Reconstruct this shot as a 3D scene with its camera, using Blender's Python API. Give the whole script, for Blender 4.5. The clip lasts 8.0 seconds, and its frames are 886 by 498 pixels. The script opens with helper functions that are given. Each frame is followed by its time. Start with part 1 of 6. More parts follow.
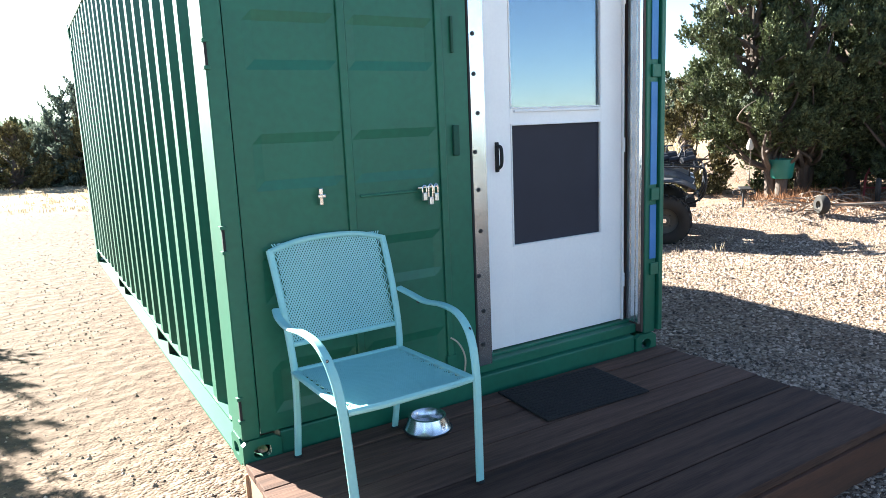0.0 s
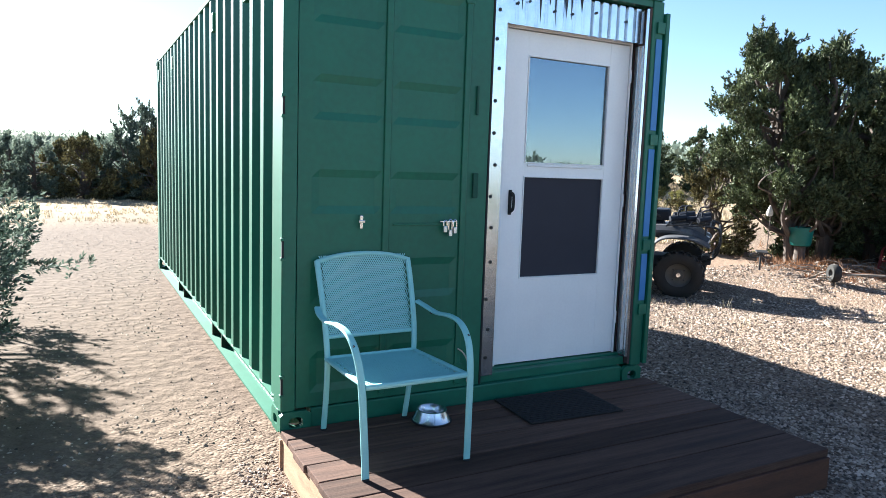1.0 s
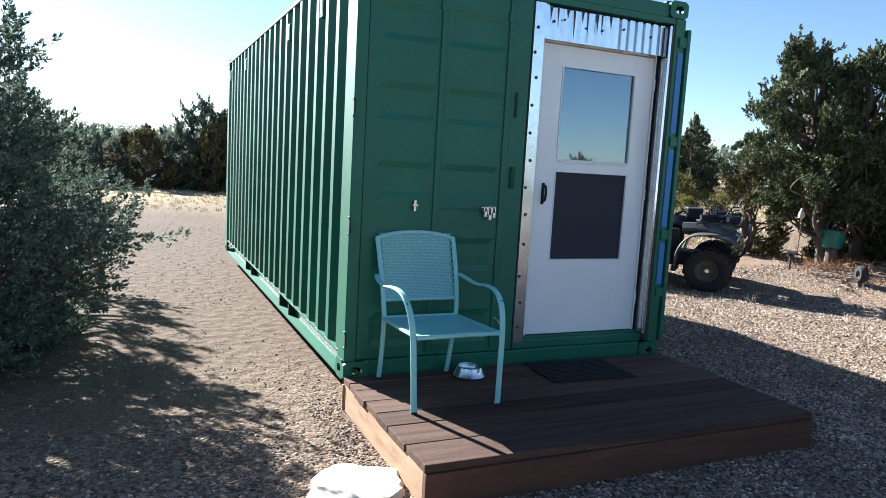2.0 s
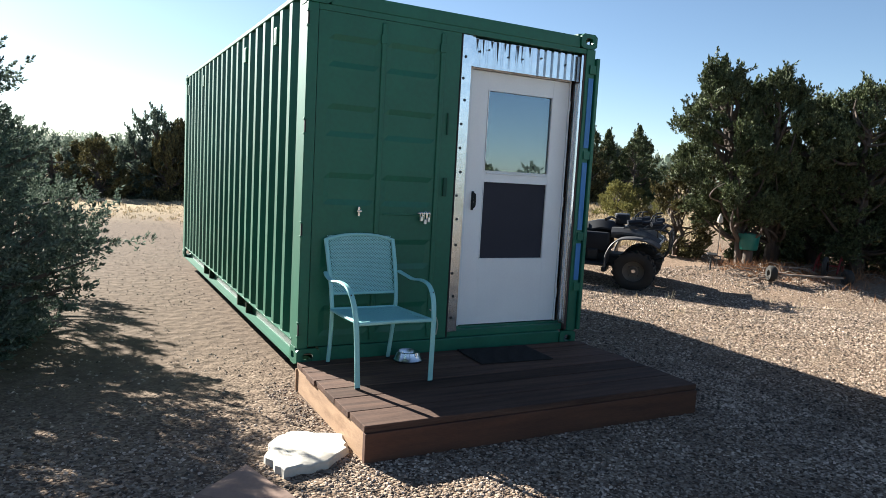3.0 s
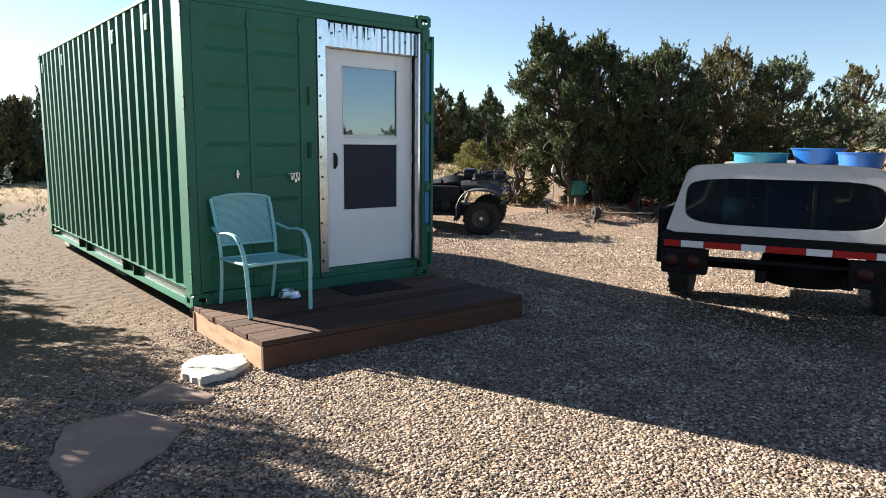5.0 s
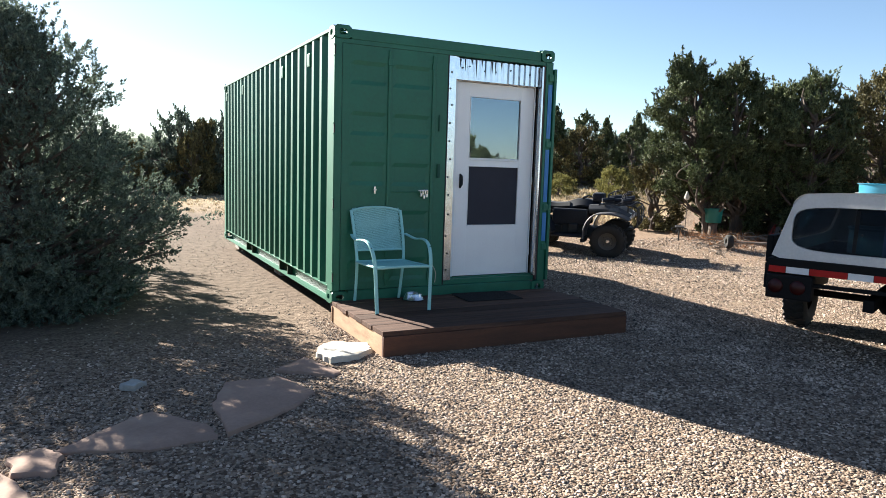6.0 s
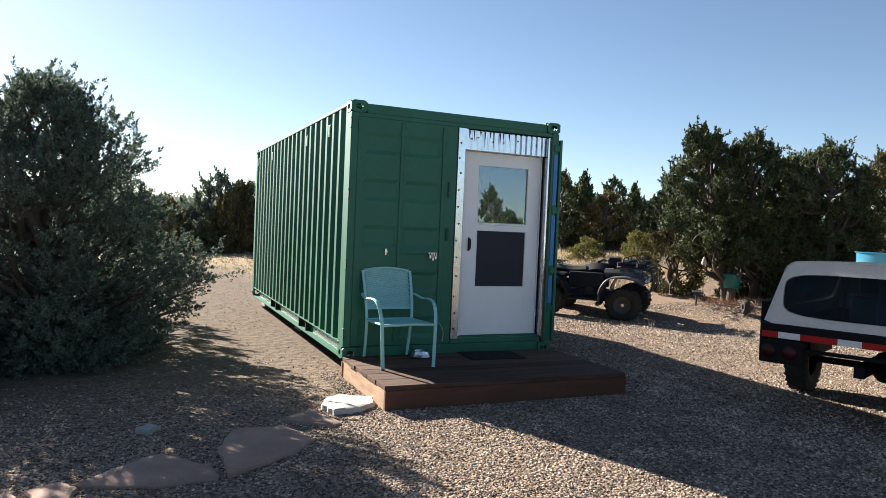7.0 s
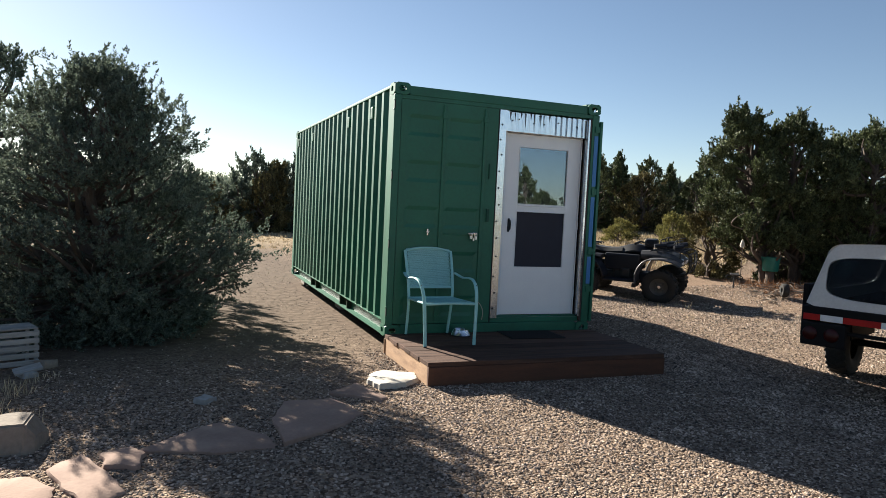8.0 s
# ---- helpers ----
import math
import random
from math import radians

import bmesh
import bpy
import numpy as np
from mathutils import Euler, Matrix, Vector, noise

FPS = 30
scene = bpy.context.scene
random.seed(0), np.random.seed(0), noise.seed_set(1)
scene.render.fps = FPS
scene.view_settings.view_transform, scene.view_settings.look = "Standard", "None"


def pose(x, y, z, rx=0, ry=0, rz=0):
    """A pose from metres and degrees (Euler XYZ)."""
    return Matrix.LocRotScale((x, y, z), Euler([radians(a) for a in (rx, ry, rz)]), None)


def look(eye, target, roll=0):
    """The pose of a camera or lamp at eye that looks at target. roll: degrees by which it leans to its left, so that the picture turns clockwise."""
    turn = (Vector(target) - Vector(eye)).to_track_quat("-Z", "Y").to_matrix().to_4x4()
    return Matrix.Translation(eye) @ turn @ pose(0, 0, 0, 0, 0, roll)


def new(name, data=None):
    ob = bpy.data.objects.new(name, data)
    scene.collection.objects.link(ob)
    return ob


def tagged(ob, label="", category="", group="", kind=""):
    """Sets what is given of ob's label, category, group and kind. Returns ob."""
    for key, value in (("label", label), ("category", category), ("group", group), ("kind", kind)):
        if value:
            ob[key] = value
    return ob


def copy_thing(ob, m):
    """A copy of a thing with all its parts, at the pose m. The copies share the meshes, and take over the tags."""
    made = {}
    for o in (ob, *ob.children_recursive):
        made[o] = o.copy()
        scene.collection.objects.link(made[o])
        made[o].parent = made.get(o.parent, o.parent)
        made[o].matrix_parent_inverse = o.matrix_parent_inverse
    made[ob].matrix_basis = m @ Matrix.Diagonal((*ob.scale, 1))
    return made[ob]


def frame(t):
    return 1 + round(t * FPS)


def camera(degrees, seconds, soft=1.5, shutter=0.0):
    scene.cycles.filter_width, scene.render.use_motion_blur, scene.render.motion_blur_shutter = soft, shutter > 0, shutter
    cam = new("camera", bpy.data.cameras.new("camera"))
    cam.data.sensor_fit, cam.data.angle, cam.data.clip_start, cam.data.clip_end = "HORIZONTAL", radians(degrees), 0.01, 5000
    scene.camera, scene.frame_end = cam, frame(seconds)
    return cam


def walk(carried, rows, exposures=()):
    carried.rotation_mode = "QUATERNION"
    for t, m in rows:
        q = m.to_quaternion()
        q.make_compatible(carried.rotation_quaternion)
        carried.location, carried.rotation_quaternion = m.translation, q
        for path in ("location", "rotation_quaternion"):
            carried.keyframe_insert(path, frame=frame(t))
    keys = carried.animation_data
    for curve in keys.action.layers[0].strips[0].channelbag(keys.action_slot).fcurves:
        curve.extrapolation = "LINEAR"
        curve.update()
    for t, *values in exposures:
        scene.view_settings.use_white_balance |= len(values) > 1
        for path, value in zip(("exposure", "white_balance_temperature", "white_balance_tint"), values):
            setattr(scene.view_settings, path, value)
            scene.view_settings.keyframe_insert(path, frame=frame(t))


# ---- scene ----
cam = camera(65.7, 8.0, 0.7)
EXPOSURES = [(0.0, 3.3, 6000, 6), (0.5, 3.05, 5800, 6), (1.0, 2.78, 5650, 6), (1.5, 2.55, 5450, 6), (3.0, 2.10, 6050, 6), (3.5, 2.14, 6130, 6), (4.5, 2.18, 6350, 7), (6.0, 2.36, 6120, 7), (6.5, 2.31, 6120, 7), (7.0, 2.02, 6250, 8), (7.5, 1.76, 6330, 8), (8.0, 1.75, 6400, 8)]
PATH = [
    (0, (-0.633, -2.681, 1.523), (0.389, -0.998, 1.173), -2.4),
    (0.2, (-0.709, -2.764, 1.549), (0.256, -1.041, 1.234), -2.2),
    (0.3, (-0.714, -2.811, 1.536), (0.256, -1.086, 1.247), -2.0),
    (0.5, (-0.8, -3.022, 1.525), (0.079, -1.243, 1.277), 0.1),
    (0.7, (-0.753, -3.111, 1.489), (0.126, -1.344, 1.162), 2.4),
    (1, (-0.872, -3.332, 1.544), (0.061, -1.578, 1.314), 2.0),
    (1.2, (-0.94, -3.465, 1.513), (0.058, -1.743, 1.313), 3.1),
    (1.5, (-1.068, -3.599, 1.496), (-0.154, -1.861, 1.117), 2.6),
    (1.7, (-1.121, -3.71, 1.509), (-0.281, -1.923, 1.19), 3.2),
    (2.8, (-1.273, -4.506, 1.511), (-0.446, -2.692, 1.343), 3.7),
    (3, (-1.326, -4.572, 1.534), (-0.392, -2.816, 1.326), 3.2),
    (3.2, (-1.367, -4.664, 1.57), (-0.395, -2.919, 1.47), 2.7),
    (3.5, (-1.459, -4.805, 1.545), (-0.481, -3.063, 1.449), 1.6),
    (3.7, (-1.5, -4.938, 1.529), (-0.563, -3.176, 1.402), 0.0),
    (4, (-1.606, -5.045, 1.532), (-0.582, -3.337, 1.337), 1.4),
    (4.2, (-1.667, -5.141, 1.528), (-0.59, -3.459, 1.419), 0.7),
    (4.5, (-1.804, -5.28, 1.486), (-0.534, -3.751, 1.266), 0.6),
    (4.7, (-1.842, -5.346, 1.498), (-0.576, -3.827, 1.195), 0.9),
    (5.8, (-1.95, -6.086, 1.492), (-0.921, -4.384, 1.287), 1.6),
    (6, (-1.98, -6.189, 1.492), (-1.079, -4.419, 1.257), 1.8),
    (6.2, (-1.988, -6.282, 1.502), (-1.057, -4.521, 1.322), 2.1),
    (6.5, (-1.959, -6.477, 1.521), (-1.132, -4.66, 1.4), 1.5),
    (6.8, (-1.881, -6.567, 1.531), (-1.078, -4.741, 1.393), 3.0),
    (7, (-1.885, -6.617, 1.526), (-1.074, -4.789, 1.465), 2.5),
    (7.2, (-1.905, -6.641, 1.517), (-1.072, -4.824, 1.46), 2.3),
    (7.5, (-1.963, -6.675, 1.528), (-1.162, -4.845, 1.441), 1.9),
    (7.7, (-1.995, -6.687, 1.511), (-1.196, -4.856, 1.417), 2.5),
    (8, (-2.032, -6.686, 1.526), (-1.301, -4.828, 1.404), 2.8),
]
walk(cam, [(t, look(eye, target, roll)) for t, eye, target, roll in PATH], EXPOSURES)

# ---------- world, sun ----------
SUN_AZ, SUN_EL = radians(-20.3), radians(26.8)
SUN_WAY = Vector((math.sin(SUN_AZ) * math.cos(SUN_EL), math.cos(SUN_AZ) * math.cos(SUN_EL), math.sin(SUN_EL)))
world = bpy.data.worlds.new("world")
scene.world = world
world.use_nodes = True
wn = world.node_tree.nodes
sky = wn.new("ShaderNodeTexSky")
sky.sky_type, sky.sun_disc = "NISHITA", False
sky.sun_elevation, sky.sun_rotation = SUN_EL, SUN_AZ
sky.altitude, sky.air_density, sky.dust_density, sky.ozone_density = 2200, 1.0, 1.3, 0.5
wn["Background"].inputs["Strength"].default_value = 0.0365
world.node_tree.links.new(sky.outputs["Color"], wn["Background"].inputs["Color"])
sun = new("sun", bpy.data.lights.new("sun", "SUN"))
sun.data.energy, sun.data.angle, sun.data.color = 5.0, radians(0.55), (1.0, 0.92, 0.8)
sun.matrix_world = look(SUN_WAY * 60, (0, 0, 0))


# ---------- materials ----------
def mat(name, a, b=None, scale=6.0, fine=60.0, rough=0.6, metal=0.0, bump=0.15, spec=0.5, spread=0.0, stain=None, stain_scale=1.5, stretch=None,
        rough2=None, coat=0.0, coat_rough=0.5, island=0.0, translucent=0.0, dist=0.01):
    """Two colours mixed by noise at two scales, with bump, and stains where wanted."""
    m = bpy.data.materials.new(name)
    m.use_nodes = True
    n, l = m.node_tree.nodes, m.node_tree.links
    bsdf = n["Principled BSDF"]
    b = b or tuple(c * 0.75 for c in a)
    co = n.new("ShaderNodeTexCoord")
    vec = co.outputs["Object"]
    info = n.new("ShaderNodeObjectInfo")
    if spread:
        add = n.new("ShaderNodeVectorMath")
        add.operation = "ADD"
        mul = n.new("ShaderNodeMath")
        mul.operation = "MULTIPLY"
        mul.inputs[1].default_value = 37.0
        l.new(info.outputs["Random"], mul.inputs[0])
        l.new(vec, add.inputs[0])
        l.new(mul.outputs[0], add.inputs[1])
        vec = add.outputs[0]
    if stretch:
        mp = n.new("ShaderNodeMapping")
        mp.inputs["Scale"].default_value = stretch
        l.new(vec, mp.inputs["Vector"])
        vec = mp.outputs[0]
    big = n.new("ShaderNodeTexNoise")
    big.inputs["Scale"].default_value, big.inputs["Detail"].default_value = scale, 5
    l.new(vec, big.inputs["Vector"])
    small = n.new("ShaderNodeTexNoise")
    small.inputs["Scale"].default_value, small.inputs["Detail"].default_value = fine, 3
    l.new(vec, small.inputs["Vector"])
    mixf = n.new("ShaderNodeMath")
    mixf.operation = "MULTIPLY_ADD"
    mixf.inputs[1].default_value = 0.6
    l.new(big.outputs["Fac"], mixf.inputs[0])
    half = n.new("ShaderNodeMath")
    half.operation = "MULTIPLY"
    half.inputs[1].default_value = 0.4
    l.new(small.outputs["Fac"], half.inputs[0])
    l.new(half.outputs[0], mixf.inputs[2])
    ramp = n.new("ShaderNodeValToRGB")
    ramp.color_ramp.elements[0].position, ramp.color_ramp.elements[1].position = 0.33, 0.67
    ramp.color_ramp.elements[0].color, ramp.color_ramp.elements[1].color = (*b, 1), (*a, 1)
    l.new(mixf.outputs[0], ramp.inputs[0])
    col = ramp.outputs[0]
    if stain:
        st = n.new("ShaderNodeTexNoise")
        st.inputs["Scale"].default_value, st.inputs["Detail"].default_value, st.inputs["Roughness"].default_value = stain_scale, 8, 0.65
        l.new(vec, st.inputs["Vector"])
        sr = n.new("ShaderNodeMapRange")
        sr.inputs["From Min"].default_value, sr.inputs["From Max"].default_value = 0.55, 0.72
        l.new(st.outputs["Fac"], sr.inputs["Value"])
        mx = n.new("ShaderNodeMix")
        mx.data_type = "RGBA"
        mx.inputs["B"].default_value = (*stain, 1)
        l.new(sr.outputs[0], mx.inputs["Factor"])
        l.new(col, mx.inputs["A"])
        col = mx.outputs["Result"]
    for amount, source in ((spread, info.outputs["Random"]), (island, None)):
        if not amount:
            continue
        if source is None:
            source = n.new("ShaderNodeNewGeometry").outputs["Random Per Island"]
        mr = n.new("ShaderNodeMapRange")
        mr.inputs["To Min"].default_value, mr.inputs["To Max"].default_value = 1 - amount, 1 + amount
        l.new(source, mr.inputs["Value"])
        hsv = n.new("ShaderNodeHueSaturation")
        l.new(mr.outputs[0], hsv.inputs["Value"])
        l.new(col, hsv.inputs["Color"])
        col = hsv.outputs[0]
    l.new(col, bsdf.inputs["Base Color"])
    bsdf.inputs["Metallic"].default_value, bsdf.inputs["Specular IOR Level"].default_value = metal, spec
    bsdf.inputs["Coat Weight"].default_value, bsdf.inputs["Coat Roughness"].default_value = coat, coat_rough
    rr = n.new("ShaderNodeMapRange")
    rr.inputs["To Min"].default_value, rr.inputs["To Max"].default_value = rough, rough2 if rough2 is not None else min(1, rough + 0.15)
    l.new(mixf.outputs[0], rr.inputs["Value"])
    l.new(rr.outputs[0], bsdf.inputs["Roughness"])
    if bump:
        bp = n.new("ShaderNodeBump")
        bp.inputs["Strength"].default_value, bp.inputs["Distance"].default_value = bump, dist
        l.new(mixf.outputs[0], bp.inputs["Height"])
        l.new(bp.outputs[0], bsdf.inputs["Normal"])
    if translucent:
        tr = n.new("ShaderNodeBsdfTranslucent")
        l.new(col, tr.inputs["Color"])
        ms = n.new("ShaderNodeMixShader")
        ms.inputs[0].default_value = translucent
        l.new(bsdf.outputs[0], ms.inputs[1])
        l.new(tr.outputs[0], ms.inputs[2])
        l.new(ms.outputs[0], n["Material Output"].inputs["Surface"])
    return m


def glass(name, tint=(0.9, 0.95, 0.95), rough=0.0, ior=1.5):
    m = bpy.data.materials.new(name)
    m.use_nodes = True
    b = m.node_tree.nodes["Principled BSDF"]
    b.inputs["Base Color"].default_value = (*tint, 1)
    b.inputs["Transmission Weight"].default_value, b.inputs["Roughness"].default_value, b.inputs["IOR"].default_value = 1.0, rough, ior
    return m


GREEN = mat("green_container_paint", (0.011, 0.126, 0.070), (0.007, 0.090, 0.050), 1.7, 34, 0.5, bump=0.04, spec=0.35, coat=0.32, coat_rough=0.38, stain=(0.013, 0.136, 0.078), stain_scale=0.9)
RECESS_GREEN = mat("recess_dark_green", (0.010, 0.075, 0.045), (0.006, 0.045, 0.028), 6, 60, 0.7, bump=0.1)
BLUE_PAINT = mat("old_blue_paint", (0.05, 0.20, 0.46), (0.04, 0.16, 0.40), 5, 60, 0.45, bump=0.05)
BLACK_RUBBER = mat("black_rubber", (0.018, 0.018, 0.018), (0.010, 0.010, 0.010), 10, 120, 0.75, bump=0.2)
GALV = mat("galvanised_steel", (0.78, 0.80, 0.83), (0.60, 0.63, 0.67), 14, 90, 0.14, metal=0.95, bump=0.05, rough2=0.30)
WHITE_DOOR = mat("white_door_enamel", (0.84, 0.83, 0.82), (0.78, 0.77, 0.77), 4, 60, 0.32, bump=0.02)
WHITE_GLOSS = mat("white_trim", (0.8, 0.8, 0.8), (0.72, 0.72, 0.72), 4, 60, 0.4, bump=0.02)
SCREEN = mat("dark_screen_fabric", (0.030, 0.030, 0.042), (0.022, 0.022, 0.032), 6, 300, 0.8, bump=0.1)
DIM_BACKING = mat("near_black_backing", (0.025, 0.025, 0.03), (0.018, 0.018, 0.02), 3, 30, 0.85)
TEAL = mat("teal_powder_coat", (0.31, 0.59, 0.57), (0.27, 0.53, 0.51), 8, 90, 0.38, bump=0.03, stain=(0.33, 0.57, 0.55), stain_scale=4)
STEEL = mat("brushed_steel", (0.75, 0.75, 0.76), (0.6, 0.6, 0.62), 20, 200, 0.16, metal=1.0, bump=0.02)
DARK_STEEL = mat("dark_steel", (0.06, 0.06, 0.065), (0.03, 0.03, 0.03), 12, 100, 0.5, metal=0.6)
WOOD_DECK = mat("stained_deck_plank", (0.135, 0.078, 0.056), (0.052, 0.030, 0.023), 3, 26, 0.82, bump=0.4, spec=0.18, spread=0.30, stretch=(0.5, 9, 9), stain=(0.050, 0.034, 0.029), stain_scale=1.1)
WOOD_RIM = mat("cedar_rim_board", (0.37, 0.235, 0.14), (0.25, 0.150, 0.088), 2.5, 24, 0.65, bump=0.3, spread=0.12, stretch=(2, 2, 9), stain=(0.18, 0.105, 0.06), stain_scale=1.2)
# red-brown stain, darkened further so the front board's shade is in the colour
WOOD_RED_SHADED = mat("red_brown_board_with_shade", (0.125, 0.052, 0.028), (0.065, 0.028, 0.016), 2.5, 24, 0.8, bump=0.3, spread=0.12, stretch=(1, 2, 9), stain=(0.09, 0.042, 0.026), stain_scale=1.2)
WOOD_BROWN = mat("brown_jamb_wood", (0.085, 0.052, 0.045), (0.05, 0.032, 0.028), 4, 40, 0.7, stretch=(8, 8, 0.6))
MAT_BLACK = mat("black_door_mat_rubber", (0.022, 0.017, 0.016), (0.011, 0.009, 0.008), 30, 200, 0.9, bump=0.6)


# ---------- building helpers ----------
def box(bm, x0, x1, y0, y1, z0, z1, bevel=0.0, m=None):
    vs = bmesh.ops.create_cube(bm, size=1.0)["verts"]
    t = Matrix.Translation(((x0 + x1) / 2, (y0 + y1) / 2, (z0 + z1) / 2)) @ Matrix.Diagonal((x1 - x0, y1 - y0, z1 - z0, 1))
    bmesh.ops.transform(bm, matrix=(m @ t) if m else t, verts=vs)
    if bevel:
        es = list({e for v in vs for e in v.link_edges})
        bmesh.ops.bevel(bm, geom=es, offset=bevel, segments=2, affect="EDGES", profile=0.5)
    return bm


def cyl(bm, p0, p1, r, seg=16, r1=None, cap=True):
    p0, p1 = Vector(p0), Vector(p1)
    d = p1 - p0
    m = Matrix.Translation((p0 + p1) / 2) @ d.to_track_quat("Z", "Y").to_matrix().to_4x4()
    bmesh.ops.create_cone(bm, cap_ends=cap, segments=seg, radius1=r, radius2=r if r1 is None else r1, depth=d.length, matrix=m)
    return bm


def smooth_line(pts, n=6):
    """A Catmull-Rom line through the points."""
    pts = [Vector(p) for p in pts]
    out = []
    for i in range(len(pts) - 1):
        p0, p1, p2, p3 = pts[max(i - 1, 0)], pts[i], pts[i + 1], pts[min(i + 2, len(pts) - 1)]
        for k in range(n):
            t = k / n
            out.append(0.5 * ((2 * p1) + (p2 - p0) * t + (2 * p0 - 5 * p1 + 4 * p2 - p3) * t * t + (3 * p1 - p0 - 3 * p2 + p3) * t ** 3))
    out.append(pts[-1])
    return out


def sweep(bm, pts, ring, side=(1, 0, 0), taper=None):
    """A bar along pts with the cross-section ring: pairs of offsets along the side and across it."""
    pts = [Vector(p) for p in pts]
    rows = []
    for i, p in enumerate(pts):
        d = (pts[min(i + 1, len(pts) - 1)] - pts[max(i - 1, 0)]).normalized()
        s = Vector(side)
        s = (s - d * s.dot(d))
        s = s.normalized() if s.length > 1e-4 else d.orthogonal().normalized()
        u = d.cross(s)
        k = taper[i] if taper else 1.0
        rows.append([bm.verts.new(p + s * a * k + u * b * k) for a, b in ring])
    n = len(ring)
    for a, b in zip(rows, rows[1:]):
        for j in range(n):
            bm.faces.new((a[j], a[(j + 1) % n], b[(j + 1) % n], b[j]))
    bm.faces.new(rows[0][::-1])
    bm.faces.new(rows[-1])
    return bm


def round_ring(r, n=8, r2=None):
    return [(r * math.cos(2 * math.pi * k / n), (r2 or r) * math.sin(2 * math.pi * k / n)) for k in range(n)]


def flat_ring(w, h, c=0.25):
    a, b, k = w / 2, h / 2, min(w, h) * c
    return [(a, -b + k), (a, b - k), (a - k, b), (-a + k, b), (-a, b - k), (-a, -b + k), (-a + k, -b), (a - k, -b)]


def lathe(bm, profile, seg=32, centre=(0, 0, 0)):
    c = Vector(centre)
    rows = [[bm.verts.new(c + Vector((r * math.cos(2 * math.pi * k / seg), r * math.sin(2 * math.pi * k / seg), z))) for k in range(seg)] for r, z in profile]
    for a, b in zip(rows, rows[1:]):
        for k in range(seg):
            bm.faces.new((a[k], a[(k + 1) % seg], b[(k + 1) % seg], b[k]))
    return bm


def link(name, bm, material, smooth=False):
    bmesh.ops.recalc_face_normals(bm, faces=bm.faces)
    me = bpy.data.meshes.new(name)
    bm.to_mesh(me)
    bm.free()
    me.materials.append(material)
    if smooth:
        me.shade_smooth()
        me.set_sharp_from_angle(angle=radians(38))
    return new(name, me)


def part(name, bm, material, parent, label="", smooth=False):
    ob = link(name, bm, material, smooth)
    ob.parent = parent
    if label:
        ob["label"] = label
    return ob


def thing(name, m, label, category, group="", kind=""):
    ob = new(name)
    ob.empty_display_size = 0.1
    ob.matrix_world = m
    return tagged(ob, label, category, group, kind)


def B():
    return bmesh.new()


def cloud(name, verts, faces, material):
    """A mesh from arrays worked out by rule."""
    me = bpy.data.meshes.new(name)
    me.from_pydata(verts.tolist() if hasattr(verts, "tolist") else verts, [], faces.tolist() if hasattr(faces, "tolist") else faces)
    me.materials.append(material)
    return me


def smoothstep(a, b, v):
    t = np.clip((np.asarray(v) - a) / (b - a), 0, 1)
    return t * t * (3 - 2 * t)


def ground_height(x, y):
    """Level round the container, rising to the woods behind the quad bike, with low hills far off."""
    x, y = np.asarray(x, float), np.asarray(y, float)
    s = 0.75 * x + 0.66 * y
    w = smoothstep(0.5, 4.5, x - 0.15 * y)
    r = 0.11 * smoothstep(3.0, 5.2, s) + 0.19 * smoothstep(6.2, 7.7, s) + 0.032 * np.clip(s - 7.5, 0, 45)
    d = np.hypot(x, y)
    hills = (11.0 - 7.5 * smoothstep(20, -60, y)) * smoothstep(110, 330, d) * (0.75 + 0.25 * np.sin(x * 0.021 + 1.0) * np.cos(y * 0.017))
    bumps = 0.012 * np.sin(x * 1.7 + 0.6 * y) * np.cos(y * 1.3 - 0.4 * x) + 0.15 * smoothstep(15, 60, d) * np.sin(x * 0.21) * np.cos(y * 0.17)
    return r * w + hills + bumps * smoothstep(1.0, 4.0, np.hypot(x - 1.2, y - 2.0) - 2.5)


def gz(x, y):
    return float(ground_height(x, y))


